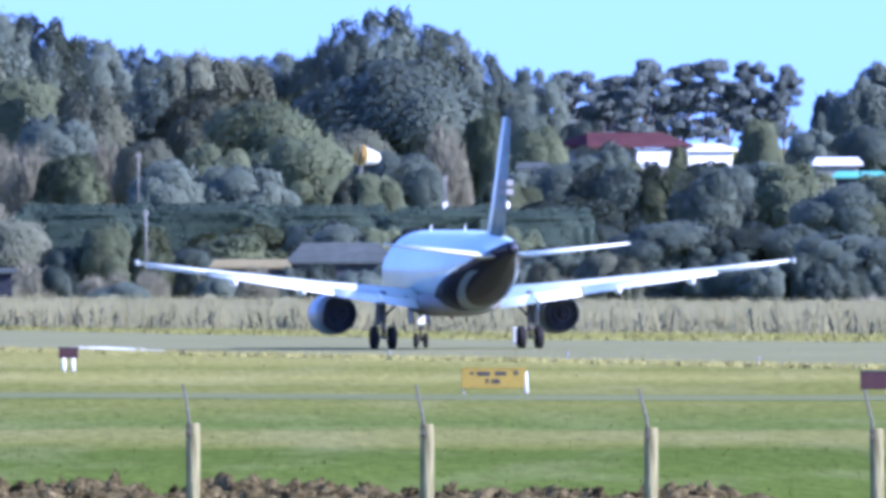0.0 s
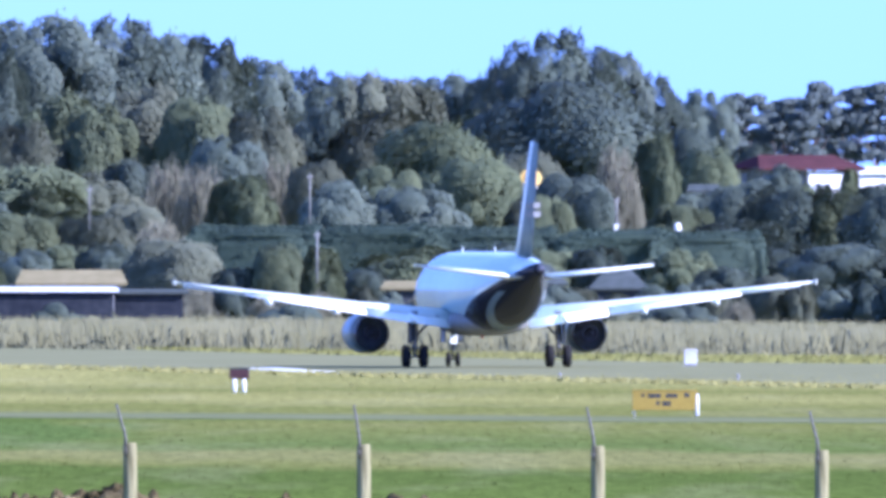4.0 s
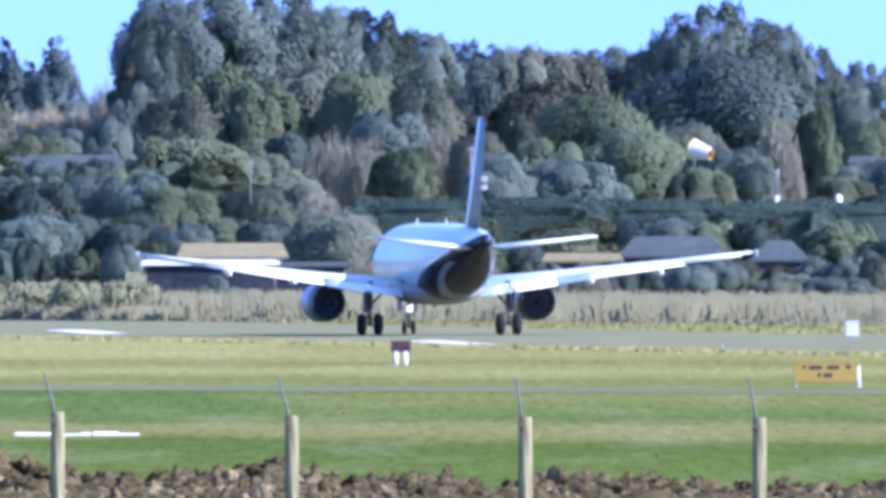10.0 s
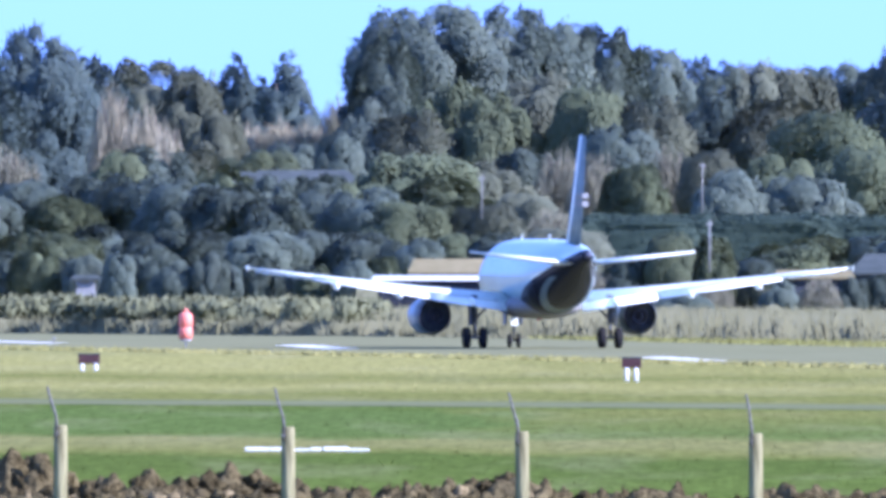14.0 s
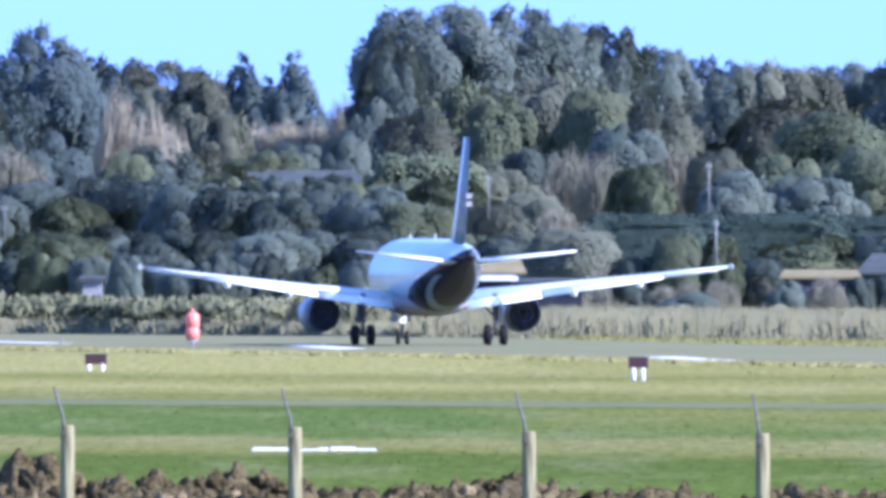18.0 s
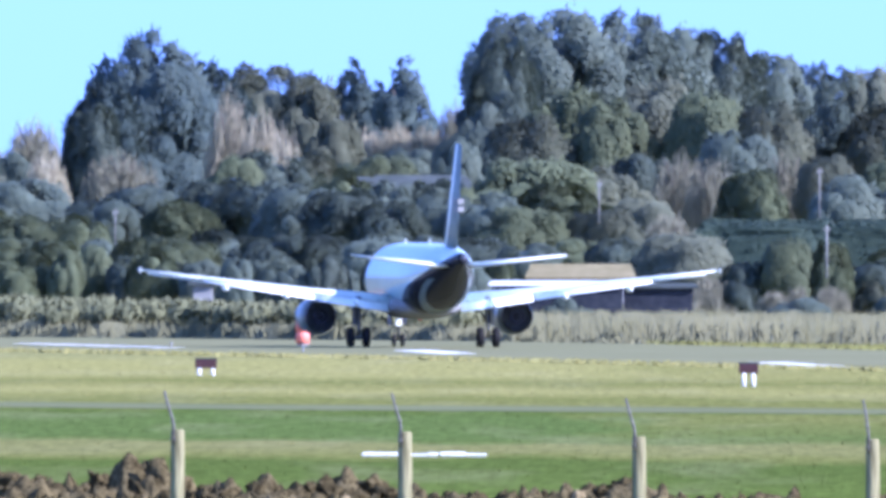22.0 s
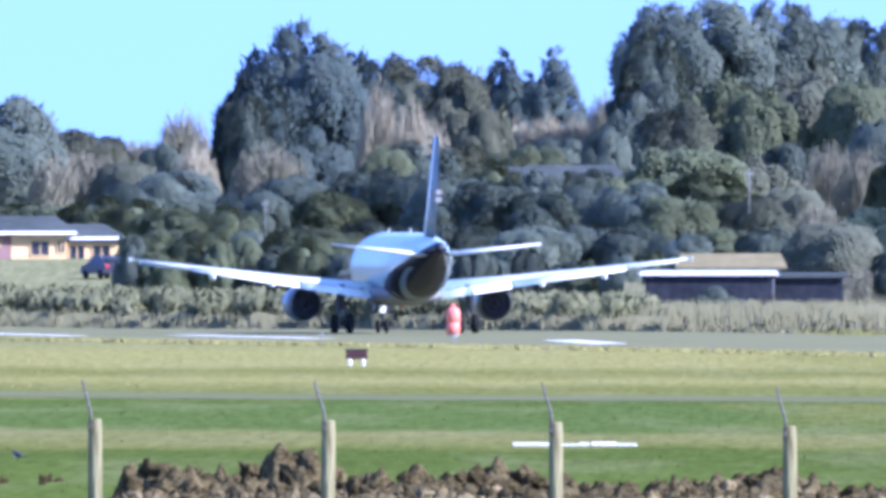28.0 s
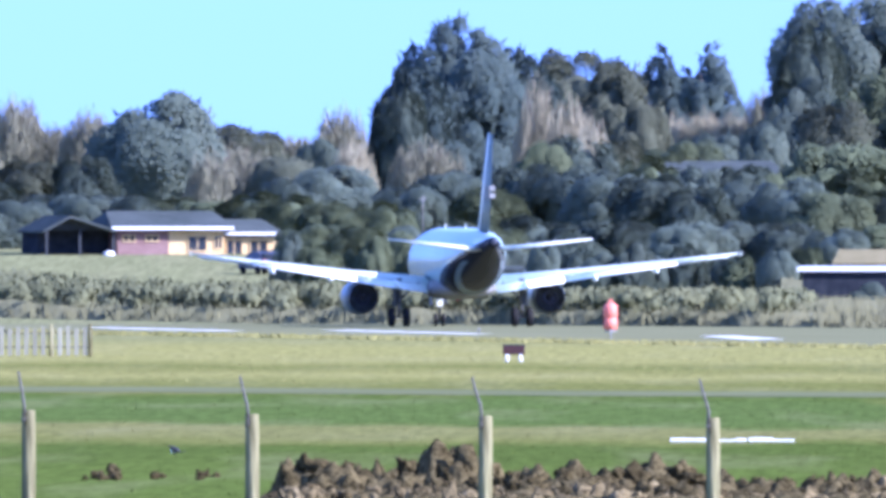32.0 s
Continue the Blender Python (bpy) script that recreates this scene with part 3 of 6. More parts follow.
def trunk(rng, bare):
    bm = bmesh.new()
    tube(bm, [(0, 0, -0.04), (0.01, 0, 0.15), (0.03, 0.02, 0.4), (0.02, 0.03, 0.62)], [0.075, 0.055, 0.04, 0.02], 8)
    for k in range(9 if bare else 6):
        a, h = rng.uniform(0, 6.28), rng.uniform(0.15, 0.5)
        out = rng.uniform(0.35, 0.6)
        tube(bm, [(0.01, 0, h), (math.cos(a) * out * 0.5, math.sin(a) * out * 0.5, h + 0.13), (math.cos(a) * out, math.sin(a) * out, h + 0.28 + 0.1 * rng.random())], [0.03, 0.02, 0.008], 6)
    return mesh_of("trunk", bm, "bark")


KINDS = {
    "macro": ("broad", "leaf_dark", "tall dark evergreen shelter tree with a dense domed crown", "tree", 3),
    "dark": ("dome", "leaf_dark", "dark green rounded evergreen tree", "tree", 6),
    "olive": ("dome", "leaf_olive", "olive green bushy tree in low sunlight", "tree", 5),
    "brown": ("dome", "leaf_brown", "brownish green winter tree with a rounded crown", "tree", 3),
    "macro_brown": ("broad", "leaf_brown", "broad brownish green tree with a rounded crown", "tree", 2),
    "spire": ("spire", "leaf_conifer", "dark conifer with ragged upswept branch tips", "tree", 3),
    "cone": ("cone", "leaf_conifer", "dark pointed conifer on the skyline", "tree", 2),
    "pine": ("pine", "leaf_pine", "windswept pine with flat layers and open gaps", "tree", 3),
    "bare": ("twiggy", "twigs", "leafless brown twiggy tree", "tree", 3),
    "pale": ("twiggy", "pale_twigs", "pale dry leafless brush", "bush", 2),
    "hedge": ("hedge", "leaf_hedge", "tall clipped dark green shelter hedge", "hedge", 2),
}
STOCK = {}


def plant(kind, x, y, half, top, turn=0.0, name=""):
    """A tree of that kind: half width in metres, its tip at the height top over the airfield."""
    shape, leaf, label, category, variants = KINDS[kind]
    rng = np.random.default_rng(int(abs(x) * 977 + y * 13 + half * 101))
    choice = int(rng.integers(variants))
    foot = rise(x, y)
    fuller = float(rng.uniform(1.12, 1.42)) if shape == "dome" else 1.08 if shape == "broad" else 1.0
    m = pose(x, y, foot - 0.1, 0, 0, turn or (float(rng.uniform(0, 360)) if shape != "hedge" and shape != "pine" else float(rng.uniform(-8, 8)))) @ Matrix.Diagonal((half * fuller, half * fuller if shape != "hedge" else 2.0, (top - foot) * (1.14 if shape == "twiggy" else 1.03 if shape == "dome" else 1.0) + 0.1, 1))
    if (kind, choice) not in STOCK:
        make = np.random.default_rng(50 + choice * 7 + len(kind) * 31)
        v, f, n = crown(make, shape)
        STOCK[(kind, choice)] = (raw_mesh("crown", v, f, leaf, smooth=True, normals=n), trunk(make, shape == "twiggy"))
    crown_mesh, trunk_mesh = STOCK[(kind, choice)]
    ob = thing(name or category, m, label, category)
    part("crown", crown_mesh, leaf, ob)
    part("trunk", trunk_mesh, "bark", ob)
    return ob


# kind, x, y, half width, height of the tip
TREES = [
    # far skyline
    ('bare', -69.3, 2850, 3.0, 16.0), ('bare', -66.7, 2850, 3.0, 13.8), ('bare', -63.4, 2840, 2.6, 14.9), ('brown', -63.6, 2650, 2.8, 10.4),
    ('dark', -54.6, 2660, 4.5, 15.0), ('dark', -58.9, 2620, 2.4, 10.6), ('brown', -51.9, 2820, 3.4, 13.3), ('bare', -48.6, 2880, 3.9, 12.9), ('brown', -45.2, 2640, 2.4, 10.6), ('bare', -47.3, 2650, 2.4, 11.0), ('brown', -53.4, 2700, 2.5, 12.1), ('bare', -49.3, 2680, 3.5, 12.0), ('bare', -50.2, 2640, 2.4, 11.5),
    ('bare', -43.6, 2800, 2.6, 15.1), ('dark', -43.9, 2720, 1.6, 12.0), ('pale', -41.0, 2690, 2.0, 12.3), ('bare', -35.4, 2670, 3.4, 12.3),
    ('spire', -34.2, 2740, 6.2, 20.8), ('spire', -37.0, 2720, 4.0, 17.1), ('spire', -30.0, 2750, 4.8, 18.7), ('dark', -37.8, 2700, 2.2, 15.3),
    ('macro_brown', -25.7, 2760, 5.0, 18.7), ('brown', -22.6, 2740, 3.0, 17.3), ('brown', -20.6, 2720, 2.3, 14.6),
    ('pale', -27.7, 2690, 2.0, 16.7), ('pale', -25.4, 2685, 2.1, 15.5), ('pale', -23.7, 2680, 1.6, 14.1),
    ('cone', -20.8, 2990, 3.3, 20.0), ('cone', -16.8, 2980, 3.6, 20.1), ('cone', -18.9, 3000, 2.7, 18.3), ('pale', -18.6, 2800, 2.0, 14.5), ('pale', -16.3, 2800, 2.2, 14.7), ('pale', -14.1, 2800, 2.0, 14.5), ('bare', -20.2, 2790, 1.5, 14.1), ('bare', -12.7, 2960, 1.8, 17.0),
    ('macro', -5.2, 2780, 6.3, 22.8), ('macro', 0.2, 2790, 6.3, 22.7), ('macro', -8.2, 2770, 2.6, 20.5), ('dark', -9.8, 2700, 2.4, 15.3), ('dark', -8.0, 2720, 2.5, 16.2), ('pine', -10.1, 2790, 1.8, 19.1), ('pine', -10.5, 2795, 1.6, 18.2), ('macro', 4.1, 2800, 4.7, 21.6),
    ('macro', 7.7, 2800, 3.6, 21.4), ('macro', 11.8, 2810, 3.6, 19.8), ('macro', 15.6, 2820, 3.4, 19.1), ('brown', 19.3, 2820, 3.2, 18.4), ('brown', 22.1, 2830, 3.0, 18.2), ('macro', 26.2, 2900, 4.2, 19.0), ('dark', 29.2, 2890, 2.6, 18.4),
    ('macro', 33.2, 2720, 4.7, 21.4), ('macro', 29.8, 2710, 3.1, 19.5), ('macro', 37.0, 2725, 3.5, 20.0), ('macro', 39.8, 2730, 3.1, 18.3), ('dark', 33.3, 2690, 6.5, 17.4),
    ('macro', 45.6, 2850, 3.0, 17.6), ('pine', 50.3, 2950, 2.7, 17.8), ('pine', 53.9, 2960, 2.7, 17.5), ('pine', 56.1, 2950, 2.7, 18.7), ('pine', 59.5, 2960, 2.7, 18.4), ('pine', 61.1, 2950, 2.5, 18.7),
    ('pine', 64.4, 2950, 2.0, 18.5), ('pine', 67.3, 2950, 1.8, 18.2), ('pine', 63.3, 2970, 2.7, 17.1), ('pine', 54.9, 2980, 2.5, 16.6), ('pine', 58.7, 2990, 2.5, 16.4), ('pine', 52.6, 2980, 2.3, 16.4), ('pine', 66.6, 2980, 1.8, 16.4), ('dark', 69.7, 2900, 1.4, 15.8), ('dark', 72.3, 2880, 2.6, 17.8), ('dark', 75.8, 2880, 3.5, 18.1), ('macro', 79.3, 2850, 4.8, 18.8), ('macro', 85.3, 2850, 5.6, 19.2),
    # middle slope
    ('olive', -3.4, 2700, 3.5, 16.6), ('olive', -0.2, 2690, 2.9, 15.7), ('brown', -5.9, 2690, 3.3, 14.5), ('brown', 3.1, 2700, 3.9, 17.0), ('olive', 6.6, 2690, 3.5, 16.1), ('brown', 11.2, 2690, 3.5, 15.4), ('dark', 8.7, 2660, 3.2, 13.4),
    ('dark', 15.0, 2700, 3.5, 15.6), ('brown', 18.6, 2690, 3.3, 14.7), ('olive', 23.6, 2660, 4.2, 14.4), ('brown', 21.3, 2720, 3.7, 15.8), ('olive', 27.6, 2700, 3.3, 15.3), ('olive', 26.0, 2620, 3.0, 11.9), ('brown', 29.3, 2630, 3.2, 12.3),
    ('dark', -9.1, 2690, 2.6, 13.8), ('dark', -11.5, 2680, 2.2, 13.1), ('olive', -5.7, 2610, 4.2, 11.4), ('brown', -1.4, 2620, 3.2, 10.9), ('olive', -3.7, 2580, 3.5, 9.9), ('dark', 1.8, 2640, 2.8, 11.8),
    ('bare', 4.6, 2630, 2.4, 12.3), ('bare', 7.0, 2620, 2.4, 11.9), ('bare', 12.2, 2640, 2.2, 12.4), ('olive', 9.7, 2600, 2.4, 10.7), ('brown', 14.9, 2620, 2.4, 11.7), ('dark', 16.3, 2590, 2.8, 10.3), ('olive', 20.1, 2620, 3.4, 11.3), ('dark', 21.8, 2590, 2.8, 9.9),
    ('bare', 36.2, 2640, 2.1, 13.5), ('bare', 36.5, 2630, 1.6, 11.6), ('olive', 39.3, 2650, 1.3, 13.6), ('dark', 42.0, 2700, 2.5, 14.1), ('olive', 43.3, 2680, 2.8, 12.7), ('dark', 32.3, 2610, 2.8, 10.7), ('olive', 29.6, 2515, 1.8, 9.2), ('brown', 28.1, 2515, 1.4, 8.9), ('dark', 33.6, 2590, 1.8, 9.9),
    ('olive', -17.3, 2690, 2.9, 11.8), ('dark', -14.9, 2700, 2.5, 12.3), ('olive', -12.4, 2690, 2.5, 10.6), ('dark', -15.3, 2590, 2.0, 9.9), ('olive', -14.0, 2595, 1.6, 9.8), ('dark', -11.4, 2600, 1.8, 10.0), ('dark', -12.3, 2590, 2.0, 9.8), ('olive', -10.8, 2590, 1.6, 9.4), ('olive', -17.5, 2600, 1.6, 9.5), ('brown', -21.5, 2660, 2.4, 11.8), ('dark', -24.2, 2650, 2.8, 12.0), ('olive', -27.0, 2640, 2.4, 11.6), ('olive', -19.2, 2620, 2.4, 10.7),
    # lower wood
    ('dark', -41.5, 2600, 3.4, 9.9), ('dark', -44.3, 2590, 2.4, 9.1), ('dark', -33.0, 2580, 3.4, 9.6), ('dark', -35.2, 2570, 2.3, 8.7), ('olive', -29.6, 2560, 2.7, 8.5), ('dark', -27.5, 2580, 2.4, 9.9), ('dark', -24.7, 2570, 2.7, 9.9), ('dark', -21.5, 2560, 2.9, 9.5), ('dark', -18.3, 2550, 2.9, 9.2),
    ('dark', -15.2, 2540, 2.9, 8.5), ('dark', -12.1, 2550, 2.7, 8.7), ('dark', -9.2, 2545, 2.7, 9.0), ('olive', -6.3, 2530, 2.7, 8.1), ('olive', -3.2, 2540, 2.3, 8.3), ('brown', -0.5, 2530, 2.3, 8.0), ('brown', 1.8, 2560, 2.3, 8.7), ('bare', 3.7, 2540, 2.3, 8.0),
    ('dark', -25.8, 2490, 2.6, 6.6), ('dark', -22.3, 2480, 2.6, 6.2), ('dark', -18.9, 2480, 2.6, 6.2), ('dark', -15.5, 2470, 2.6, 6.1), ('dark', -12.2, 2480, 2.6, 6.2), ('dark', -8.8, 2475, 2.4, 6.1), ('dark', -5.8, 2470, 2.2, 5.7), ('olive', -2.8, 2480, 2.2, 6.0), ('dark', 0.2, 2475, 2.2, 6.1), ('olive', -28.6, 2470, 2.2, 6.1),
    ('olive', -43.2, 2560, 2.3, 8.0), ('olive', -39.8, 2540, 2.3, 7.5), ('olive', -36.7, 2540, 2.3, 7.6), ('olive', -40.4, 2480, 2.4, 6.0), ('olive', -37.2, 2470, 2.4, 5.9), ('dark', -34.2, 2470, 2.1, 5.9), ('olive', -31.3, 2450, 1.7, 6.0), ('olive', -29.9, 2450, 1.5, 5.9),
    ('olive', -46.1, 2570, 2.3, 8.2), ('olive', -49.6, 2590, 2.4, 7.6), ('olive', -53.0, 2600, 2.8, 7.8), ('dark', -56.7, 2610, 2.4, 8.0), ('dark', -60.0, 2600, 2.4, 8.2), ('dark', -62.9, 2590, 2.4, 7.6), ('dark', -62.6, 2545, 1.7, 6.2), ('dark', -64.5, 2545, 2.3, 6.8), ('dark', -57.8, 2570, 2.1, 7.9), ('dark', -54.3, 2570, 2.1, 7.9), ('dark', -66.3, 2600, 3.1, 8.8), ('dark', -70.8, 2620, 3.6, 9.9), ('bare', -72.3, 2800, 3.4, 14.4), ('brown', -77.4, 2800, 4.2, 14.8),
    ('brown', 4.4, 2420, 3.5, 6.3), ('bare', 6.0, 2390, 2.0, 3.9), ('olive', 11.2, 2410, 1.9, 6.0), ('olive', 14.1, 2410, 1.5, 5.8), ('dark', 8.2, 2410, 1.6, 4.6), ('dark', 16.7, 2420, 2.0, 4.6), ('dark', 11.6, 2350, 2.1, 2.4), ('olive', 20.2, 2440, 3.3, 5.9), ('dark', 25.7, 2440, 2.6, 6.1), ('olive', 28.7, 2440, 2.2, 5.7), ('dark', 32.0, 2440, 2.2, 5.9), ('olive', 37.6, 2440, 2.6, 5.7),
    ('dark', 42.3, 2500, 3.4, 7.6), ('dark', 45.1, 2600, 2.8, 10.3), ('dark', 48.1, 2690, 1.8, 11.6), ('olive', 50.4, 2690, 1.2, 10.3), ('olive', 54.4, 2720, 0.7, 11.4), ('dark', 55.7, 2690, 1.8, 10.3), ('dark', 42.0, 2600, 2.2, 9.5), ('olive', 39.9, 2590, 2.0, 8.7), ('dark', 46.8, 2560, 2.7, 9.9), ('olive', 50.1, 2560, 2.9, 9.8), ('dark', 52.8, 2550, 2.7, 9.5), ('olive', 59.8, 2700, 1.8, 13.2), ('dark', 55.9, 2560, 3.1, 9.9), ('olive', 59.0, 2550, 2.9, 9.9), ('dark', 62.2, 2540, 3.1, 8.5), ('olive', 65.3, 2540, 3.1, 9.1), ('dark', 69.3, 2560, 3.5, 10.7), ('dark', 73.5, 2560, 3.5, 11.1),
    ('dark', 44.6, 2460, 3.2, 6.1), ('dark', 48.1, 2450, 3.2, 6.1), ('dark', 51.8, 2450, 3.2, 5.7), ('dark', 55.5, 2450, 3.2, 5.9), ('dark', 59.0, 2440, 3.1, 5.3), ('dark', 62.3, 2440, 3.1, 5.0), ('dark', 65.7, 2440, 3.1, 5.3), ('dark', 40.2, 2420, 2.2, 4.6), ('bare', 40.1, 2360, 1.4, 2.9), ('pale', 58.5, 2330, 1.8, 1.7), ('dark', 44.6, 2400, 2.5, 3.5), ('dark', 49.0, 2400, 2.5, 3.2), ('dark', 53.3, 2400, 2.5, 3.2), ('dark', 57.3, 2400, 2.5, 3.2),
    ('brown', -8.1, 2290, 1.6, 2.0), ('dark', -3.0, 2330, 1.8, 2.6), ('brown', 33.0, 2380, 2.2, 2.5), ('dark', 36.5, 2370, 2.1, 2.3),
    # low growth along the foot of the wood
    ('dark', -26.6, 2406, 1.1, 4.6), ('dark', -24.3, 2396, 1.1, 4.8), ('dark', -22.6, 2407, 1.2, 4.3), ('dark', -20.8, 2400, 1.4, 4.3), ('dark', -18.3, 2399, 1.1, 4.8), ('dark', -17.4, 2407, 1.5, 4.0), ('dark', -15.1, 2399, 1.2, 4.7), ('dark', -12.8, 2408, 1.5, 3.9), ('olive', -11.6, 2400, 1.4, 4.0), ('dark', -9.3, 2397, 1.2, 4.4), ('olive', -7.3, 2409, 1.1, 4.6), ('dark', -40.9, 2414, 1.2, 5.5), ('olive', -38.9, 2408, 1.4, 4.6), ('olive', -37.0, 2411, 1.2, 4.8), ('olive', -35.4, 2409, 1.2, 5.3), ('olive', -33.8, 2415, 1.4, 5.5), ('dark', -31.4, 2412, 1.5, 4.9), ('olive', -29.8, 2408, 1.5, 5.4), ('dark', -27.9, 2415, 1.2, 4.5), ('dark', 7.8, 2390, 1.2, 3.4), ('bare', 10.3, 2395, 1.3, 3.0), ('bare', 11.7, 2385, 1.1, 3.3), ('bare', 13.9, 2394, 1.5, 3.3), ('brown', 16.7, 2390, 1.1, 3.4), ('dark', 18.1, 2385, 1.1, 3.1), ('bare', 20.7, 2389, 1.6, 3.6), ('dark', 22.8, 2390, 1.1, 3.3), ('dark', 24.5, 2395, 1.5, 3.5), ('dark', 27.1, 2386, 1.4, 3.0), ('dark', 29.0, 2392, 1.6, 3.4), ('brown', 30.6, 2394, 1.3, 3.3), ('brown', 32.9, 2390, 1.1, 3.0), ('dark', 35.1, 2390, 1.3, 3.5), ('dark', 37.3, 2388, 1.3, 3.5), ('brown', 39.0, 2385, 1.1, 3.5), ('brown', 41.8, 2395, 1.4, 3.5), ('brown', 42.8, 2392, 1.6, 4.1), ('brown', 44.4, 2386, 1.3, 3.8), ('dark', 46.9, 2395, 1.5, 3.2), ('dark', 49.2, 2392, 1.4, 3.9), ('dark', 51.3, 2391, 1.4, 4.1), ('dark', 53.1, 2388, 1.5, 3.4), ('dark', 55.3, 2389, 1.3, 4.1), ('dark', 57.5, 2388, 1.4, 3.5), ('dark', 60.4, 2390, 1.4, 3.8), ('dark', 62.8, 2394, 1.5, 3.0), ('brown', 64.6, 2395, 1.7, 3.7),
    # shelter hedge
    ('hedge', 9.9, 2455, 4.7, 7.5), ('hedge', 17.7, 2455, 4.7, 7.5), ('hedge', 25.5, 2455, 4.7, 7.4), ('hedge', 33.3, 2455, 4.7, 7.2), ('hedge', 39.6, 2455, 4.0, 7.1), ('dark', 64.9, 2745, 2.0, 12.6), ('dark', 68.9, 2745, 2.9, 12.9), ('dark', 47.7, 2760, 1.8, 13.3),
]


def grass_stuff(name, rng, area, count, height, width, mat, label, category, lean=0.25, bed=0.0):
    """Upright blades over an area given by a function of two random numbers."""
    q = rng.uniform(0, 1, (count, 2))
    at = np.array([area(a, b) for a, b in q])
    z = np.array([rise(x, y) for x, y in at])
    h = height * rng.uniform(0.55, 1.15, count)
    turn = rng.uniform(-np.pi / 2, np.pi / 2, count)
    side = np.stack([np.cos(turn), np.sin(turn), np.zeros(count)], 1) * (width * rng.uniform(0.5, 1.4, count))[:, None]
    foot = np.stack([at[:, 0], at[:, 1], z - 0.05], 1)
    tip = foot + np.stack([rng.normal(scale=lean, size=count) * h, rng.normal(scale=lean, size=count) * h, h], 1)
    mid = foot * 0.45 + tip * 0.55 + rng.normal(scale=0.03, size=(count, 3))
    v = np.stack([foot - side, foot + side, mid + side * 0.8, tip, mid - side * 0.8], 1).reshape(-1, 3)
    up = unit(np.array((0.2, -0.4, 0.9)) + rng.normal(scale=0.25, size=(count, 3)))
    normals = np.repeat(up, 5, axis=0)
    k = np.arange(count)[:, None] * 5
    f = np.concatenate([k + [0, 1, 2], k + [0, 2, 4], k + [4, 2, 3]])
    if bed:
        # the matted lower growth that carries the tips
        na, nb = 400, 14
        grid = []
        for j in range(nb):
            for i in range(na):
                x, y = area(i / (na - 1), j / (nb - 1))
                high = bed * (0.9 + 0.35 * noise.noise(Vector((x * 0.5, y * 0.1, 2))) + 0.2 * noise.noise(Vector((x * 2, y * 0.3, 5))))
                grid.append((x, y, rise(x, y) + (high if j else -0.1)))
        q = np.array([(j * na + i, j * na + i + 1, (j + 1) * na + i + 1, (j + 1) * na + i) for j in range(nb - 1) for i in range(na - 1)])
        v, f = joined((v, f), (np.array(grid), np.concatenate([q[:, [0, 1, 2]], q[:, [0, 2, 3]]])))
        normals = np.concatenate([normals, np.tile((0.1, -0.4, 0.9), (len(grid), 1))])
    tagged(new(name, raw_mesh(name, v, f, mat, normals=normals)), label, category, kind="stuff")


def far_edge(x):
    """Where the runway's far side meets the rough grass."""
    return float(np.interp(x, [-90, -52, -27, -6.3, 10.4, 29.4, 58, 90], [2420, 2350, 2318, 2265, 2190, 2120, 2052, 1980]))


def build_vegetation():
    for kind, x, y, half, top in TREES:
        plant(kind, x, y, half, top)
    rng = np.random.default_rng(5)

    def strip(x0, x1, near, deep):
        return lambda a, b: (x0 + (x1 - x0) * a, far_edge(x0 + (x1 - x0) * a) + near + deep * b)
    grass_stuff("reeds", rng, strip(-9, 95, 8, 120), 56000, 1.8, 0.06, "reeds", "tall pale dry reeds behind the runway", "reeds", 0.2, 1.6)
    grass_stuff("verge_grass", rng, strip(-95, 95, 1, 60), 16000, 0.5, 0.08, "reeds", "rough dry grass along the far runway edge", "grass")
    grass_stuff("field_grass", rng, lambda a, b: (-75 + 150 * a, 1545 + 330 * b - 0.16 * (-75 + 150 * a)), 15000, 0.1, 0.05, "dry_grass", "longer dry grass beside the runway", "grass", 0.5)
    grass_stuff("brush", rng, strip(-95, -6, 0, 34), 30000, 1.15, 0.06, "reeds", "tan dry brush in front of the scrub bank", "brush", 0.3, 0.95)
    grass_stuff("near_grass", rng, lambda a, b: (-30 + 60 * a, 830 + 590 * b ** 0.8 - 0.75 * (-30 + 60 * a)), 40000, 0.06, 0.03, "grass", "short uneven green grass of the airfield", "grass", 0.6)
    grass_stuff("verge_turf", rng, lambda a, b: (2 + 90 * a, far_edge(2 + 90 * a) - 95 * min(1, a * 3.2) + (20 + 95 * min(1, a * 3.2)) * b), 16000, 0.3, 0.07, "grass", "patchy turf between the runway and the reeds", "grass", 0.4, 0.07)
    grass_stuff("edge_grass", rng, lambda a, b: (-75 + 118 * a, float(np.interp(-75 + 118 * a, [-100, -62, -6, 123], [2330, 2215, 1955, 1165])) - 10 + 17 * b * b), 9000, 0.3, 0.07, "dry_grass", "ragged dry grass along the near runway edge", "grass", 0.5)
    # scrub bank with a low clipped top, on the other side of the runway
    n = 640
    x = rng.uniform(-70, -7, n)
    y = np.array([far_edge(a) for a in x]) + rng.uniform(3, 30, n)
    r = rng.uniform(0.35, 0.75, n)
    top = np.where(rng.random(n) < 0.7, rng.uniform(1.85, 2.2, n), rng.uniform(0.8, 1.8, n))
    c = np.stack([x, y, np.array([rise(a, b) for a, b in zip(x, y)]) + top - r * 0.8], 1)
    rad = np.stack([r * 1.3, r * 1.3, r], 1)
    inner, outer = cores(rng, c, rad, 0.72), leaves(rng, c, rad, 34000, 0.3, 0, 2.0, 0.3)
    v, f = joined(inner[:2], outer[:2])
    tagged(new("scrub", raw_mesh("scrub", v, f, "scrub", smooth=True, normals=np.concatenate([inner[2], outer[2]]))), "low olive and tan scrub on the bank", "scrub", kind="stuff")


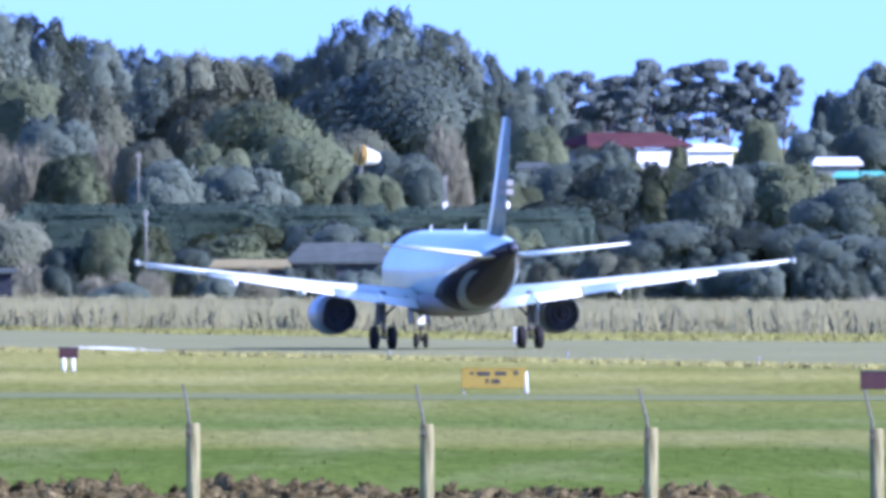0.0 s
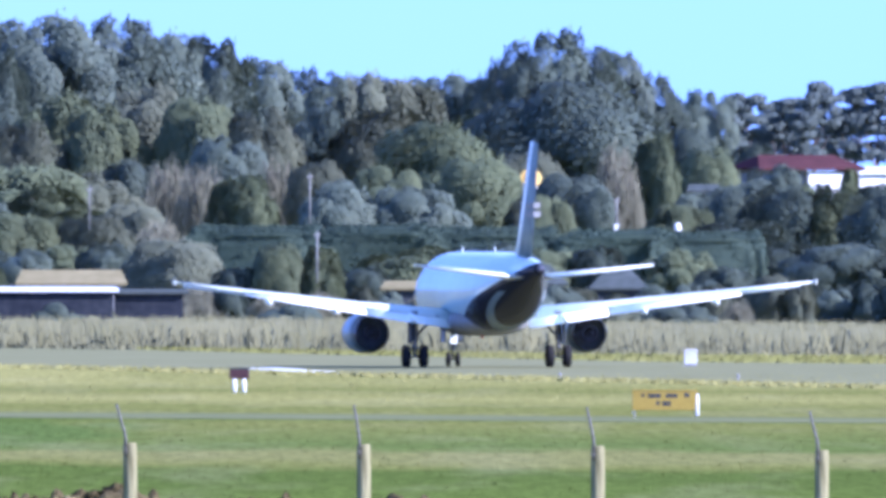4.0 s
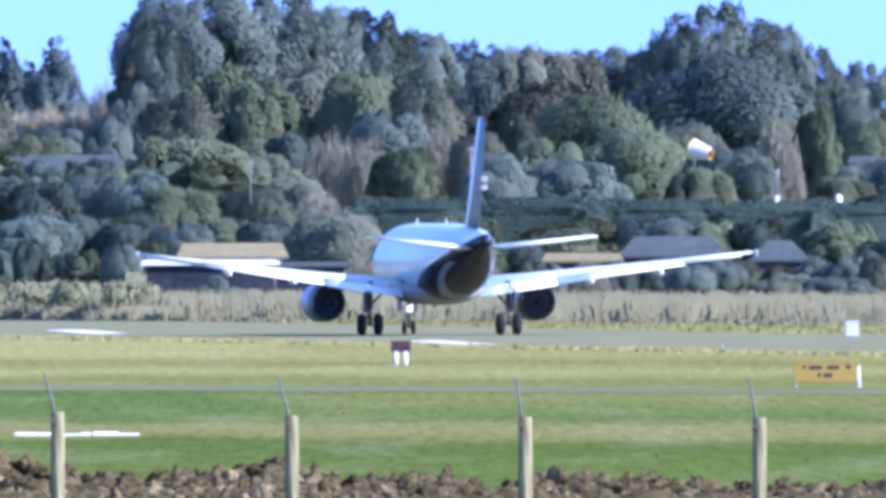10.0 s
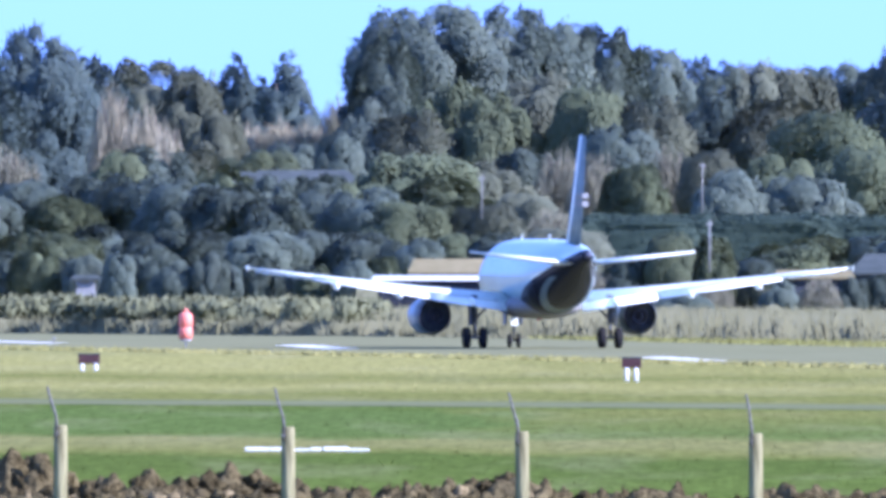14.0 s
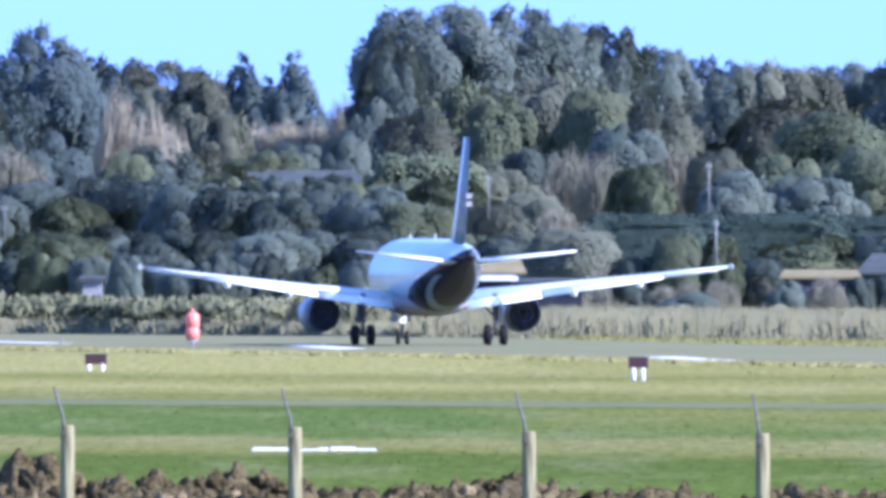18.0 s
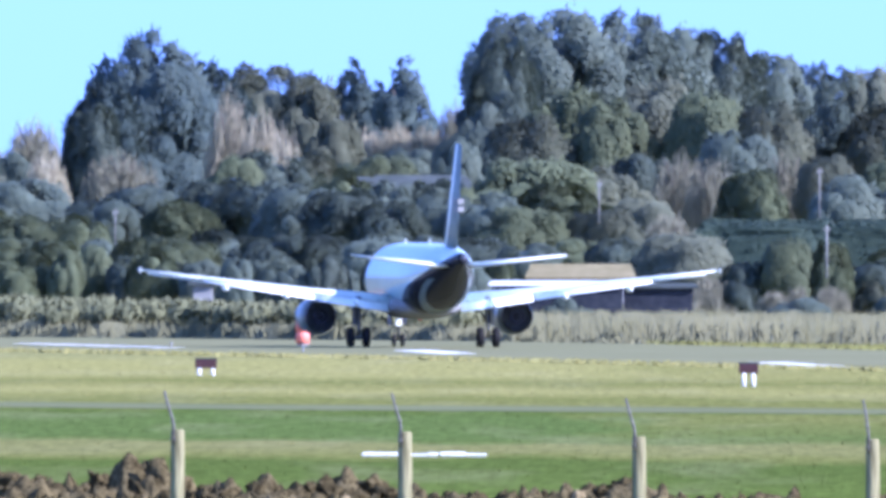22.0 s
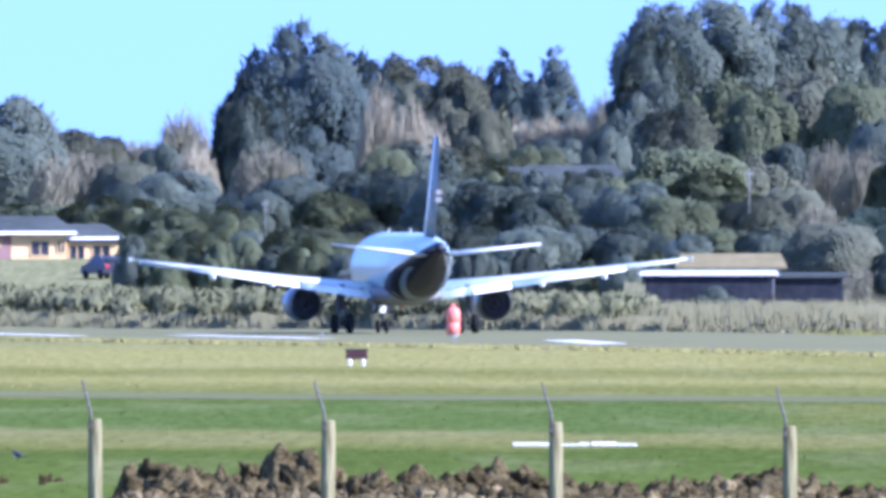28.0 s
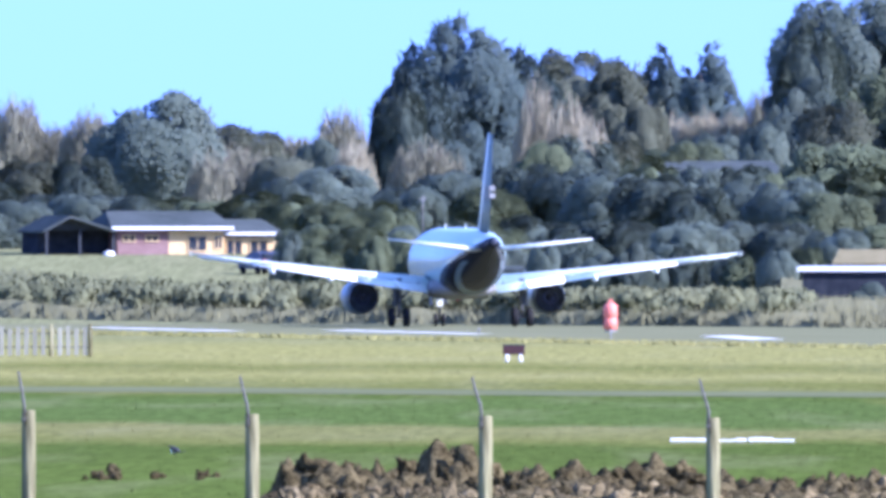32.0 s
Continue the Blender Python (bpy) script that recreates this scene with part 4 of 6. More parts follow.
# ---- houses ----
def roof_gable(bm, x0, x1, y0, y1, z0, z1, hip=0.0, over=0.4, thick=0.16):
    """A roof with its ridge along x; hip: how far the ridge ends stand in."""
    ym = (y0 + y1) / 2
    base = [(x0 - over, y0 - over, z0), (x1 + over, y0 - over, z0), (x1 + over, y1 + over, z0), (x0 - over, y1 + over, z0)]
    low = [bm.verts.new((x, y, z - thick)) for x, y, z in base]
    top = [bm.verts.new(p) for p in base]
    a, b = bm.verts.new((x0 - over + hip, ym, z1)), bm.verts.new((x1 + over - hip, ym, z1))
    for q in ((low[3], low[2], low[1], low[0]), (top[0], top[1], b, a), (top[2], top[3], a, b), (top[1], top[2], b), (top[3], top[0], a)):
        bm.faces.new(q)
    for i in range(4):
        j = (i + 1) % 4
        bm.faces.new((low[i], low[j], top[j], top[i]))
    bmesh.ops.recalc_face_normals(bm, faces=bm.faces[:])
    return bm


def window_part(parent, x, y, z, w, h, frame_mat="white_paint"):
    """A window in a wall that faces the airfield: frame and pane."""
    bm = bmesh.new()
    t = 0.07
    for q in ((-w / 2, -w / 2 + t, -h / 2, h / 2), (w / 2 - t, w / 2, -h / 2, h / 2), (-w / 2 + t, w / 2 - t, h / 2 - t, h / 2), (-w / 2 + t, w / 2 - t, -h / 2, -h / 2 + t), (-t / 2, t / 2, -h / 2 + t, h / 2 - t)):
        box(bm, q[0], q[1], -0.05, 0.06, q[2], q[3])
    win = part("window", bm, frame_mat, parent, smooth=False)
    win.matrix_basis = pose(x, y, z)
    part("pane", boxed(-w / 2 + t, w / 2 - t, 0.0, 0.03, -h / 2 + t, h / 2 - t), "window_glass", win, smooth=False)
    return win


def build_brown_house():
    D = 2520
    foot = 3.75
    house = thing("house", pose(-54.37, D, foot, 0, 0, 13), "single-storey house with a grey hipped roof and tan and brick walls", "house")
    # x from the house's foot point; the front faces the airfield
    # the carport's inner shade is put into this wall's colour
    part("wall", boxed(-4.95, -0.05, 2.6, 8, -1.0, 2.0, bevel=0.02), "open_front_shade", house, "wall inside the carport with its shade painted dark", smooth=False)
    part("wall", boxed(0.0, 3.55, 0, 7.5, -1.0, 2.0, bevel=0.02), "wall_brick", house, "reddish brick wall", smooth=False)
    part("wall", boxed(3.57, 7.4, 0.1, 7, -1.0, 1.95, bevel=0.02), "wall_tan", house, "sunlit tan wall", smooth=False)
    part("wall", boxed(7.42, 11.2, 0.6, 7, -1.0, 1.5, bevel=0.02), "wall_tan", house, "tan wall of the lower wing", smooth=False)
    part("roof", roof_gable(bmesh.new(), -0.1, 7.6, -0.2, 8.2, 2.2, 3.3, hip=0.6, over=0.45), "roof_grey", house, "dark grey roof", smooth=False)
    part("roof", roof_gable(bmesh.new(), 7.6, 11.3, 0.4, 7.4, 1.85, 2.75, hip=0.8, over=0.3), "roof_grey", house, smooth=False)
    # carport: a low gable towards the airfield, open in front
    bm = bmesh.new()
    loft(bm, [[(-5.3, y, 1.95), (-3.4, y, 3.0), (-0.2, y, 2.0), (-0.2, y, 1.86), (-3.4, y, 2.83), (-5.3, y, 1.81)] for y in (-0.9, 8.0)])
    part("roof", bm, "roof_grey", house, "grey gable roof of the carport", smooth=False)
    part("gable_board", loft(bmesh.new(), [[(-5.0, y, 1.95), (-3.4, y, 2.81), (-0.4, y, 1.98)] for y in (0.5, 0.6)]), "wall_dark", house, smooth=False)
    for x in (-4.9, -2.6, -0.3):
        part("carport_post", boxed(x - 0.07, x + 0.07, -0.2, -0.06, -0.8, 1.95), "wall_dark", house, smooth=False)
    part("gutter", boxed(-0.5, 7.9, -0.78, -0.64, 2.02, 2.24, bevel=0.03), "white_paint", house, "white gutter board catching the sun", smooth=False)
    part("gutter", boxed(7.4, 11.6, -0.06, 0.06, 1.66, 1.86, bevel=0.03), "white_paint", house, "white gutter board", smooth=False)
    for x, y, z, w, h in ((0.8, -0.04, 1.45, 0.9, 0.5), (2.4, -0.04, 1.45, 0.9, 0.5), (5.55, 0.06, 1.1, 1.35, 1.05), (7.0, 0.06, 1.2, 0.6, 0.9), (8.2, 0.56, 0.8, 1.15, 1.1), (9.9, 0.56, 0.8, 1.3, 1.1)):
        window_part(house, x, y, z, w, h, "wall_tan")
    part("water_tank", lathe(bmesh.new(), [(-0.9, 0.02), (-0.9, 0.4), (0.1, 0.4), (0.22, 0.1)], 14, "Z"), "white_paint", house, "small white tank by the corner").matrix_basis = pose(-0.7, -0.6, 0.4)


def build_red_house():
    D = 2750
    house = thing("house", pose(52.75, D, 8.3, 0, 0, 15), "white-walled house with a red iron roof on the hill", "house")
    # grey here carries the shade on this stretch of the white-walled house
    part("wall", boxed(-4.4, -0.9, 0.5, 8, -0.5, 3.3, bevel=0.02), "wall_grey", house, "wall with its shade painted in as grey", smooth=False)
    part("wall", boxed(-0.88, 1.75, 0, 8, -0.5, 3.1, bevel=0.02), "white_paint", house, "sunlit white wall", smooth=False)
    part("wall", boxed(1.77, 3.0, 0.9, 8, -0.5, 3.0, bevel=0.02), "wall_brick", house, smooth=False)
    part("wall", boxed(3.02, 6.4, -0.2, 6, -0.5, 3.0, bevel=0.02), "white_paint", house, "sunlit white wall", smooth=False)
    bm = bmesh.new()
    roof_gable(bm, -4.4, 3.0, 0, 8, 3.4, 4.35, hip=1.2, over=0.4)
    part("roof", bm, "roof_red", house, "faded red iron roof", smooth=False)
    bm = bmesh.new()
    roof_gable(bm, 3.1, 6.4, -0.3, 6.2, 3.1, 3.5, hip=0.3, over=0.3)
    part("roof", bm, "roof_white", house, "flat white roof", smooth=False)
    for x, z, w, h in ((0.2, 1.7, 1.3, 1.2), (4.0, 1.6, 0.9, 1.2), (5.4, 1.6, 0.8, 1.0)):
        window_part(house, x, -0.25 if x > 3 else -0.05, z, w, h)


def simple_house(name, x, y, foot, w, d, wall, rise_to, roof_mat, wall_mat, label, category="house", hip=1.0, windows=()):
    house = thing(name, pose(x, y, foot), label, category)
    part("wall", boxed(-w / 2, w / 2, 0, d, -1.0, wall, bevel=0.02), wall_mat, house, smooth=False)
    bm = bmesh.new()
    roof_gable(bm, -w / 2, w / 2, 0, d, wall + 0.17, rise_to, hip=hip, over=0.35)
    part("roof", bm, roof_mat, house, smooth=False)
    for wx, wz, ww, wh in windows:
        window_part(house, wx, -0.04, wz, ww, wh)
    return house


def build_houses():
    build_brown_house()
    build_red_house()
    simple_house("house", -13.76, 2640, 7.89, 8.5, 7, 1.5, 2.7, "roof_grey", "wall_dark", "grey-roofed house half hidden among the trees", hip=1.5, windows=((-2.5, 1.0, 1, 0.8),))
    simple_house("house", -18.09, 2630, 8.76, 1.6, 3, 1.2, 1.7, "roof_grey", "white_paint", "small pale dormer between the trees", hip=0.3)
    # solid shed boxes: the shadow of the open fronts is painted on the walls
    simple_house("shed", -3.46, 2330, 1.54, 8.0, 4, 1.75, 2.08, "roof_white", "open_front_shade", "long low open shed with a bright white roof and shade painted on its front", "shed", hip=0.2)
    simple_house("shed", 2.75, 2331, 1.54, 4.3, 4, 1.6, 1.95, "roof_grey", "open_front_shade", "end of the low shed with a grey roof and shade painted on its front", "shed", hip=0.2)
    simple_house("shed", -2.11, 2360, 2.54, 6.4, 4, 1.1, 2.1, "roof_tan", "wall_grey", "low tan-roofed shed with pale walls", "shed", hip=0.4)
    simple_house("shed", 26.33, 2410, 2.44, 6.6, 6, 1.1, 2.5, "roof_grey", "wall_dark", "low grey-roofed farm shed behind the reeds", "shed", hip=1.2)
    simple_house("shed", 20.4, 2400, 2.28, 4.6, 4, 1.0, 1.6, "roof_tan", "wall_dark", "low tan-roofed lean-to beside the hedge", "shed", hip=0.3)
    simple_house("shed", 33.23, 2410, 2.26, 3.2, 5, 1.0, 2.4, "roof_grey", "wall_dark", "small shed with a grey hipped roof", "shed", hip=1.2)
    simple_house("house", 42.44, 2640, 8.57, 1.8, 4, 1.2, 1.8, "roof_grey", "white_paint", "pale cottage gable between the trees", hip=0.2, windows=((0, 0.8, 0.7, 0.6),))
    simple_house("house", 65.98, 2720, 9.02, 3.0, 4, 1.1, 1.7, "roof_white", "wall_grey", "house with a pale roof among the hedges", hip=0.3)
    simple_house("shed", 67.13, 2700, 8.19, 3.4, 3, 1.0, 1.5, "roof_green", "wall_dark", "shed with a light green iron roof", "shed", hip=0.4)


# ---- things on the airfield ----
def pole(x, y, foot, top, r=0.07, label="grey utility pole with a short crossarm", lamp=False):
    ob = thing("utility_pole", pose(x, y, foot), label, "pole", "poles in the woods")
    h = top - foot
    part("shaft", tube(bmesh.new(), [(0, 0, -0.2), (0, 0, h * 0.6), (0.02, 0, h)], [r * 0.95, r * 0.75, r * 0.55], 10), "pole_pale", ob)
    part("crossarm", boxed(-0.2, 0.2, -0.04, 0.04, h - 0.38, h - 0.31, bevel=0.01), "pole_pale", ob, smooth=False)
    for x in (-0.16, 0.16):
        part("insulator", lathe(bmesh.new(), [(h - 0.3, 0.01), (h - 0.29, 0.04), (h - 0.2, 0.05), (h - 0.16, 0.01)], 8, "Z"), "pole_pale", ob).location.x = x
    if lamp:
        part("meter_box", boxed(-0.16, 0.16, -0.2, 0.0, -0.1, 0.45, bevel=0.03), "white_paint", ob, "white box at the foot", smooth=False)


def maroon_sign(x, y, w, body, legs, spread):
    ob = thing("taxi_sign", pose(x, y, 0), "small dark maroon airfield sign on two white legs", "sign", "airfield signs")
    part("panel", boxed(-w / 2, w / 2, -0.09, 0.09, legs, legs + body, bevel=0.025), "sign_maroon", ob, smooth=False)
    part("top_cap", boxed(-w / 2 - 0.02, w / 2 + 0.02, -0.11, 0.11, legs + body - 0.05, legs + body + 0.02, bevel=0.01), "sign_black", ob, smooth=False)
    for sx in (-spread, spread):
        part("leg", tube(bmesh.new(), [(sx, 0, -0.1), (sx, 0, legs * 0.5), (sx, 0, legs + 0.02)], [0.1, 0.09, 0.08], 10), "white_paint", ob, "white leg")


def build_field_things():
    maroon_sign(-19.35, 1769, 1.03, 0.46, 0.34, 0.32)
    maroon_sign(5.99, 1660, 0.88, 0.46, 0.60, 0.21)
    big = thing("taxi_sign", pose(36.7, 1452, 0), "dark brown airfield sign on short legs", "sign", "airfield signs")
    part("panel", boxed(-0.62, 0.62, -0.1, 0.1, 0.12, 0.84, bevel=0.025), "sign_maroon", big, smooth=False)
    part("top_cap", boxed(-0.64, 0.64, -0.12, 0.12, 0.8, 0.86, bevel=0.01), "sign_black", big, smooth=False)
    for sx in (-0.45, 0.45):
        part("leg", tube(bmesh.new(), [(sx, 0, -0.1), (sx, 0, 0.13)], 0.05, 8), "white_paint", big)
    # yellow sign with two lines of unreadable writing
    ys = thing("direction_sign", pose(21.82, 1452, 0), "weathered yellow airfield direction sign with two faded dark lines", "sign", "airfield signs")
    part("panel", boxed(-1.28, 1.25, -0.1, 0.1, 0.22, 1.0, bevel=0.02), "sign_yellow", ys, smooth=False)
    part("post", tube(bmesh.new(), [(1.24, -0.05, -0.1), (1.24, -0.05, 0.5), (1.24, -0.05, 0.86)], [0.09, 0.06, 0.05], 10), "white_paint", ys, "white end post")
    part("post", tube(bmesh.new(), [(-1.2, 0.05, -0.1), (-1.2, 0.05, 0.9)], 0.05, 10), "white_paint", ys)
    part("top_cap", boxed(-1.3, 1.27, -0.12, 0.12, 0.97, 1.02, bevel=0.01), "sign_yellow", ys, smooth=False)
    for x0, x1, z0, z1 in ((-0.95, -0.8, 0.74, 0.86), (-0.68, -0.18, 0.70, 0.86), (0.02, 0.48, 0.71, 0.86), (0.74, 0.94, 0.72, 0.88), (-0.36, -0.22, 0.42, 0.58), (-0.12, 0.22, 0.40, 0.56)):
        part("lettering", boxed(x0, x1, -0.108, -0.1, z0, z1), "sign_black", ys, smooth=False)
    wb = thing("equipment_box", pose(30.81, 1961, 0), "white equipment box beside the runway", "box")
    part("case", boxed(-0.33, 0.33, -0.3, 0.3, 0.12, 0.84, bevel=0.03), "panel_white", wb, smooth=False)
    part("lid", boxed(-0.36, 0.36, -0.34, 0.34, 0.83, 0.9, bevel=0.02), "white_paint", wb, smooth=False)
    part("plinth", boxed(-0.34, 0.34, -0.26, 0.26, -0.05, 0.13), "wall_grey", wb, smooth=False)
    om = thing("orange_marker", pose(-18.29, 2191, 0.012), "faded orange-red upright marker with a domed top", "marker")
    part("drum", lathe(bmesh.new(), [(0.12, 0.3), (0.14, 0.40), (0.7, 0.40), (0.74, 0.36), (0.82, 0.36), (0.86, 0.42), (1.45, 0.41), (1.62, 0.3), (1.7, 0.12)], 20, "Z"), "marker_orange", om)
    part("knob", lathe(bmesh.new(), [(1.68, 0.04), (1.72, 0.11), (1.84, 0.1), (1.9, 0.02)], 12, "Z"), "marker_orange", om)
    part("foot", lathe(bmesh.new(), [(-0.05, 0.36), (0.0, 0.36), (0.13, 0.28)], 16, "Z"), "wall_grey", om)
    for x, y in ((-17.25, 2069.9), (30.04, 1768.8), (21.84, 1788.3), (37.6, 1700.8), (-25.45, 2142.8)):
        lm = thing("edge_light", pose(x, y, 0.0), "small white runway edge light on a short stem", "light fitting", "runway edge lights")
        part("stem", tube(bmesh.new(), [(0, 0, -0.05), (0, 0, 0.25)], 0.04, 8), "wall_grey", lm)
        part("lens", lathe(bmesh.new(), [(0.24, 0.05), (0.26, 0.075), (0.33, 0.07), (0.37, 0.03)], 10, "Z"), "wall_grey", lm)
    # white strip marker lying on the grass
    mk = thing("strip_marker", pose(-5.94, 1166, 0, 0, 0, -1), "long low white marker board lying on the grass", "marker")
    for x0, x1 in ((-1.93, -1.2), (-1.18, -0.5), (-0.46, 0.1), (0.12, 0.45), (0.52, 1.3), (1.31, 1.95)):
        part("board", boxed(x0, x1, -0.3, 0.3, 0.0, 0.1 + 0.03 * math.sin(x0 * 3), bevel=0.03), "line_paint", mk, smooth=False)
    # picket fence panel
    pf = thing("picket_fence", pose(-43.09, 1830, 0, 0, 0, 0), "grey weathered picket fence panel with two heavy posts", "fence")
    for i in range(12):
        part("paling", boxed(-2.6 + i * 0.41, -2.6 + i * 0.41 + 0.22, -0.02, 0.02, 0.05, 1.42 + 0.06 * math.sin(i * 2.3), bevel=0.008), "paling_wood", pf, smooth=False)
    for z in (0.4, 1.1):
        part("rail", boxed(-2.7, 2.3, 0.03, 0.08, z, z + 0.1), "fence_wood", pf, smooth=False)
    for x in (0.35, 2.28):
        part("post", tube(bmesh.new(), [(x, 0.0, -0.2), (x, 0, 0.8), (x, 0, 1.6)], [0.11, 0.1, 0.1], 10), "fence_wood", pf, "heavier dark post")
    # fence stakes in the scrub bank
    for u in (-50.5, -46.2, -43.0, -39.7, -35.6, -31.5, -27.0, -22.5, -19.6, -13.9, -10.2):
        y = far_edge(u) + 10
        st = thing("fence_stake", pose(u, y, rise(u, y), random.uniform(-3, 3), random.uniform(-3, 3)), "weathered grey wooden stake in the scrub", "post", "stakes along the bank")
        part("stake", tube(bmesh.new(), [(0, 0, -0.2), (0, 0, 0.9), (0.02, 0, 1.75)], [0.12, 0.11, 0.1], 8), "fence_wood", st)
    # bird on the grass
    bird = thing("bird", pose(-21.98, 1098, 0, 0, 0, 60), "dark bird with a white breast standing on the grass", "bird")
    part("body", lathe(bmesh.new(), [(-0.17, 0.01), (-0.13, 0.05), (-0.02, 0.085), (0.08, 0.075), (0.14, 0.03), (0.16, 0.005)], 12), "feather_dark", bird).matrix_basis = pose(0, 0, 0.2, 18)
    part("breast", lathe(bmesh.new(), [(-0.06, 0.01), (-0.02, 0.055), (0.05, 0.06), (0.10, 0.01)], 10), "white_paint", bird, "white breast").matrix_basis = pose(0, 0.06, 0.165, 10)
    part("head", lathe(bmesh.new(), [(-0.05, 0.005), (-0.03, 0.04), (0.02, 0.04), (0.045, 0.015), (0.09, 0.004)], 10), "feather_dark", bird).matrix_basis = pose(0, 0.16, 0.29)
    part("tail", boxed(-0.035, 0.035, -0.32, -0.14, 0.13, 0.15, bevel=0.005), "feather_dark", bird)
    for x in (-0.03, 0.03):
        part("leg", tube(bmesh.new(), [(x, 0.02, -0.01), (x, 0.01, 0.07), (x, 0.02, 0.15)], 0.007, 6), "sign_maroon", bird)
    pole(35.14, 2560, 7.1, 9.43, 0.09, "pale utility pole with a white box at its foot", True)
    pole(14.08, 2560, 7.49, 11.05, 0.07)
    pole(13.67, 2400, 3.92, 7.12, 0.09, "pale utility pole in front of the hedge")
    pole(-1.02, 2500, 7.37, 10.14, 0.07)
    pole(-33.05, 2470, 5.87, 8.12, 0.06)
    pole(29.44, 2560, 8.53, 11.37, 0.06)


def build_parked_car():
    x, y = -43.66, 2465
    car = thing("car", pose(x, y, rise(x, y), 0, 0, 25), "dark navy hatchback parked beside the house", "car")
    prof = [(-1.9, 0.35), (-1.95, 0.8), (-1.7, 0.95), (-1.3, 1.4), (-0.6, 1.48), (0.3, 1.42), (0.95, 0.98), (1.8, 0.82), (1.95, 0.6), (1.9, 0.35)]
    part("body", loft(bmesh.new(), [[(w * (1 if z < 1 else 0.84), p, z) for p, z in prof] for w in (-0.84, -0.8, 0.8, 0.84)]), "car_paint", car, smooth=False)
    part("rear_window", boxed(-0.58, 0.58, -1.66, -1.42, 1.0, 1.34, bevel=0.03), "window_glass", car, smooth=False)
    part("windscreen", boxed(-0.58, 0.58, 0.42, 0.8, 1.05, 1.35, bevel=0.03), "window_glass", car, smooth=False)
    for sx in (-1, 1):
        part("side_window", boxed(sx * 0.69 - 0.03, sx * 0.69 + 0.03, -1.0, 0.4, 1.04, 1.34, bevel=0.02), "window_glass", car, smooth=False)
        part("tail_lamp", boxed(sx * 0.62 - 0.14, sx * 0.62 + 0.14, -1.97, -1.85, 0.72, 0.92, bevel=0.02), "lamp_red", car, "red tail lamp", smooth=False)
        for wy in (-1.2, 1.2):
            wheel = new("wheel")
            wheel.parent = car
            wheel.matrix_basis = pose(sx * 0.78, wy, 0.3)
            part("tyre", lathe(bmesh.new(), [(-0.1, 0.2), (-0.1, 0.28), (-0.05, 0.31), (0.05, 0.31), (0.1, 0.28), (0.1, 0.2)], 18, "X"), "tyre", wheel)
            part("rim", lathe(bmesh.new(), [(-0.09, 0.03), (-0.09, 0.21), (0.09, 0.21), (0.09, 0.03)], 14, "X"), "galvanised", wheel)


def small_drum(name, u, y, r, h, mat, label, category):
    ob = thing(name, pose(u, y, rise(u, y)), label, category)
    part("shell", lathe(bmesh.new(), [(-0.1, r * 0.9), (0.0, r), (h * 0.3, r * 1.03), (h * 0.6, r), (h * 0.95, r), (h, r * 0.85)], 18, "Z"), mat, ob)
    part("lid", lathe(bmesh.new(), [(h - 0.02, r * 0.8), (h + 0.03, r * 0.8), (h + 0.06, r * 0.2)], 18, "Z"), mat, ob)


def build_yard_things():
    """Pale odds and ends in the shade under the trees."""
    simple_house("shed", -26.27, 2382, 2.5, 1.2, 2, 0.7, 1.05, "roof_grey", "wall_grey", "tiny grey garden shed under the trees", "shed", hip=0.2)
    small_drum("water_drum", -23.58, 2376, 0.2, 0.75, "white_paint", "white drum in the shade of the trees", "drum")
    small_drum("water_tank", -17.35, 2380, 0.38, 0.95, "roof_white", "pale round water tank under the trees", "tank")
    small_drum("water_drum", -58.45, 2440, 0.22, 0.55, "white_paint", "white drum on the lawn below the house", "drum")
    small_drum("marker_peg", -45.08, 2390, 0.1, 0.8, "white_paint", "short white peg on the grassy bank", "post")
    small_drum("marker_peg", 13.17, 2330, 0.18, 0.6, "roof_white", "pale stump at the edge of the reeds", "post")
    small_drum("marker_peg", 15.5, 2335, 0.18, 0.5, "roof_white", "pale stump at the edge of the reeds", "post")
    x, y = -21.49, 2380
    tr = thing("farm_trailer", pose(x, y, rise(x, y)), "low grey farm trailer under the trees", "trailer")
    part("bed", boxed(-1.7, 1.7, -0.8, 0.8, 0.5, 0.66, bevel=0.03), "wall_grey", tr, smooth=False)
    for q in (-0.82, 0.78):
        part("side_board", boxed(-1.7, 1.7, q, q + 0.04, 0.66, 1.0, bevel=0.01), "roof_grey", tr, smooth=False)
    part("drawbar", tube(bmesh.new(), [(1.6, 0, 0.55), (2.7, 0, 0.45)], 0.06, 8), "galvanised", tr)
    for sx in (-0.86, 0.86):
        part("wheel", lathe(bmesh.new(), [(sx - 0.1, 0.1), (sx - 0.1, 0.3), (sx, 0.34), (sx + 0.1, 0.3), (sx + 0.1, 0.1)], 16), "tyre", tr).matrix_basis = pose(-0.2, 0, 0.34)
    dish = thing("round_tank", pose(39.33, 2560, 7.1), "bright white round tank catching the sun", "tank")
    part("shell", lathe(bmesh.new(), [(-0.6, 0.2), (0.0, 0.22), (0.2, 0.25), (0.36, 0.22), (0.48, 0.13), (0.53, 0.015)], 18, "Z"), "white_paint", dish)
    part("stand", boxed(-0.16, 0.16, -0.16, 0.16, -1.6, -0.55), "wall_grey", dish, smooth=False)
    simple_house("house", 46.08, 2640, 8.97, 0.95, 3, 0.7, 1.0, "roof_grey", "white_paint", "white cottage end between the trees", hip=0.2)


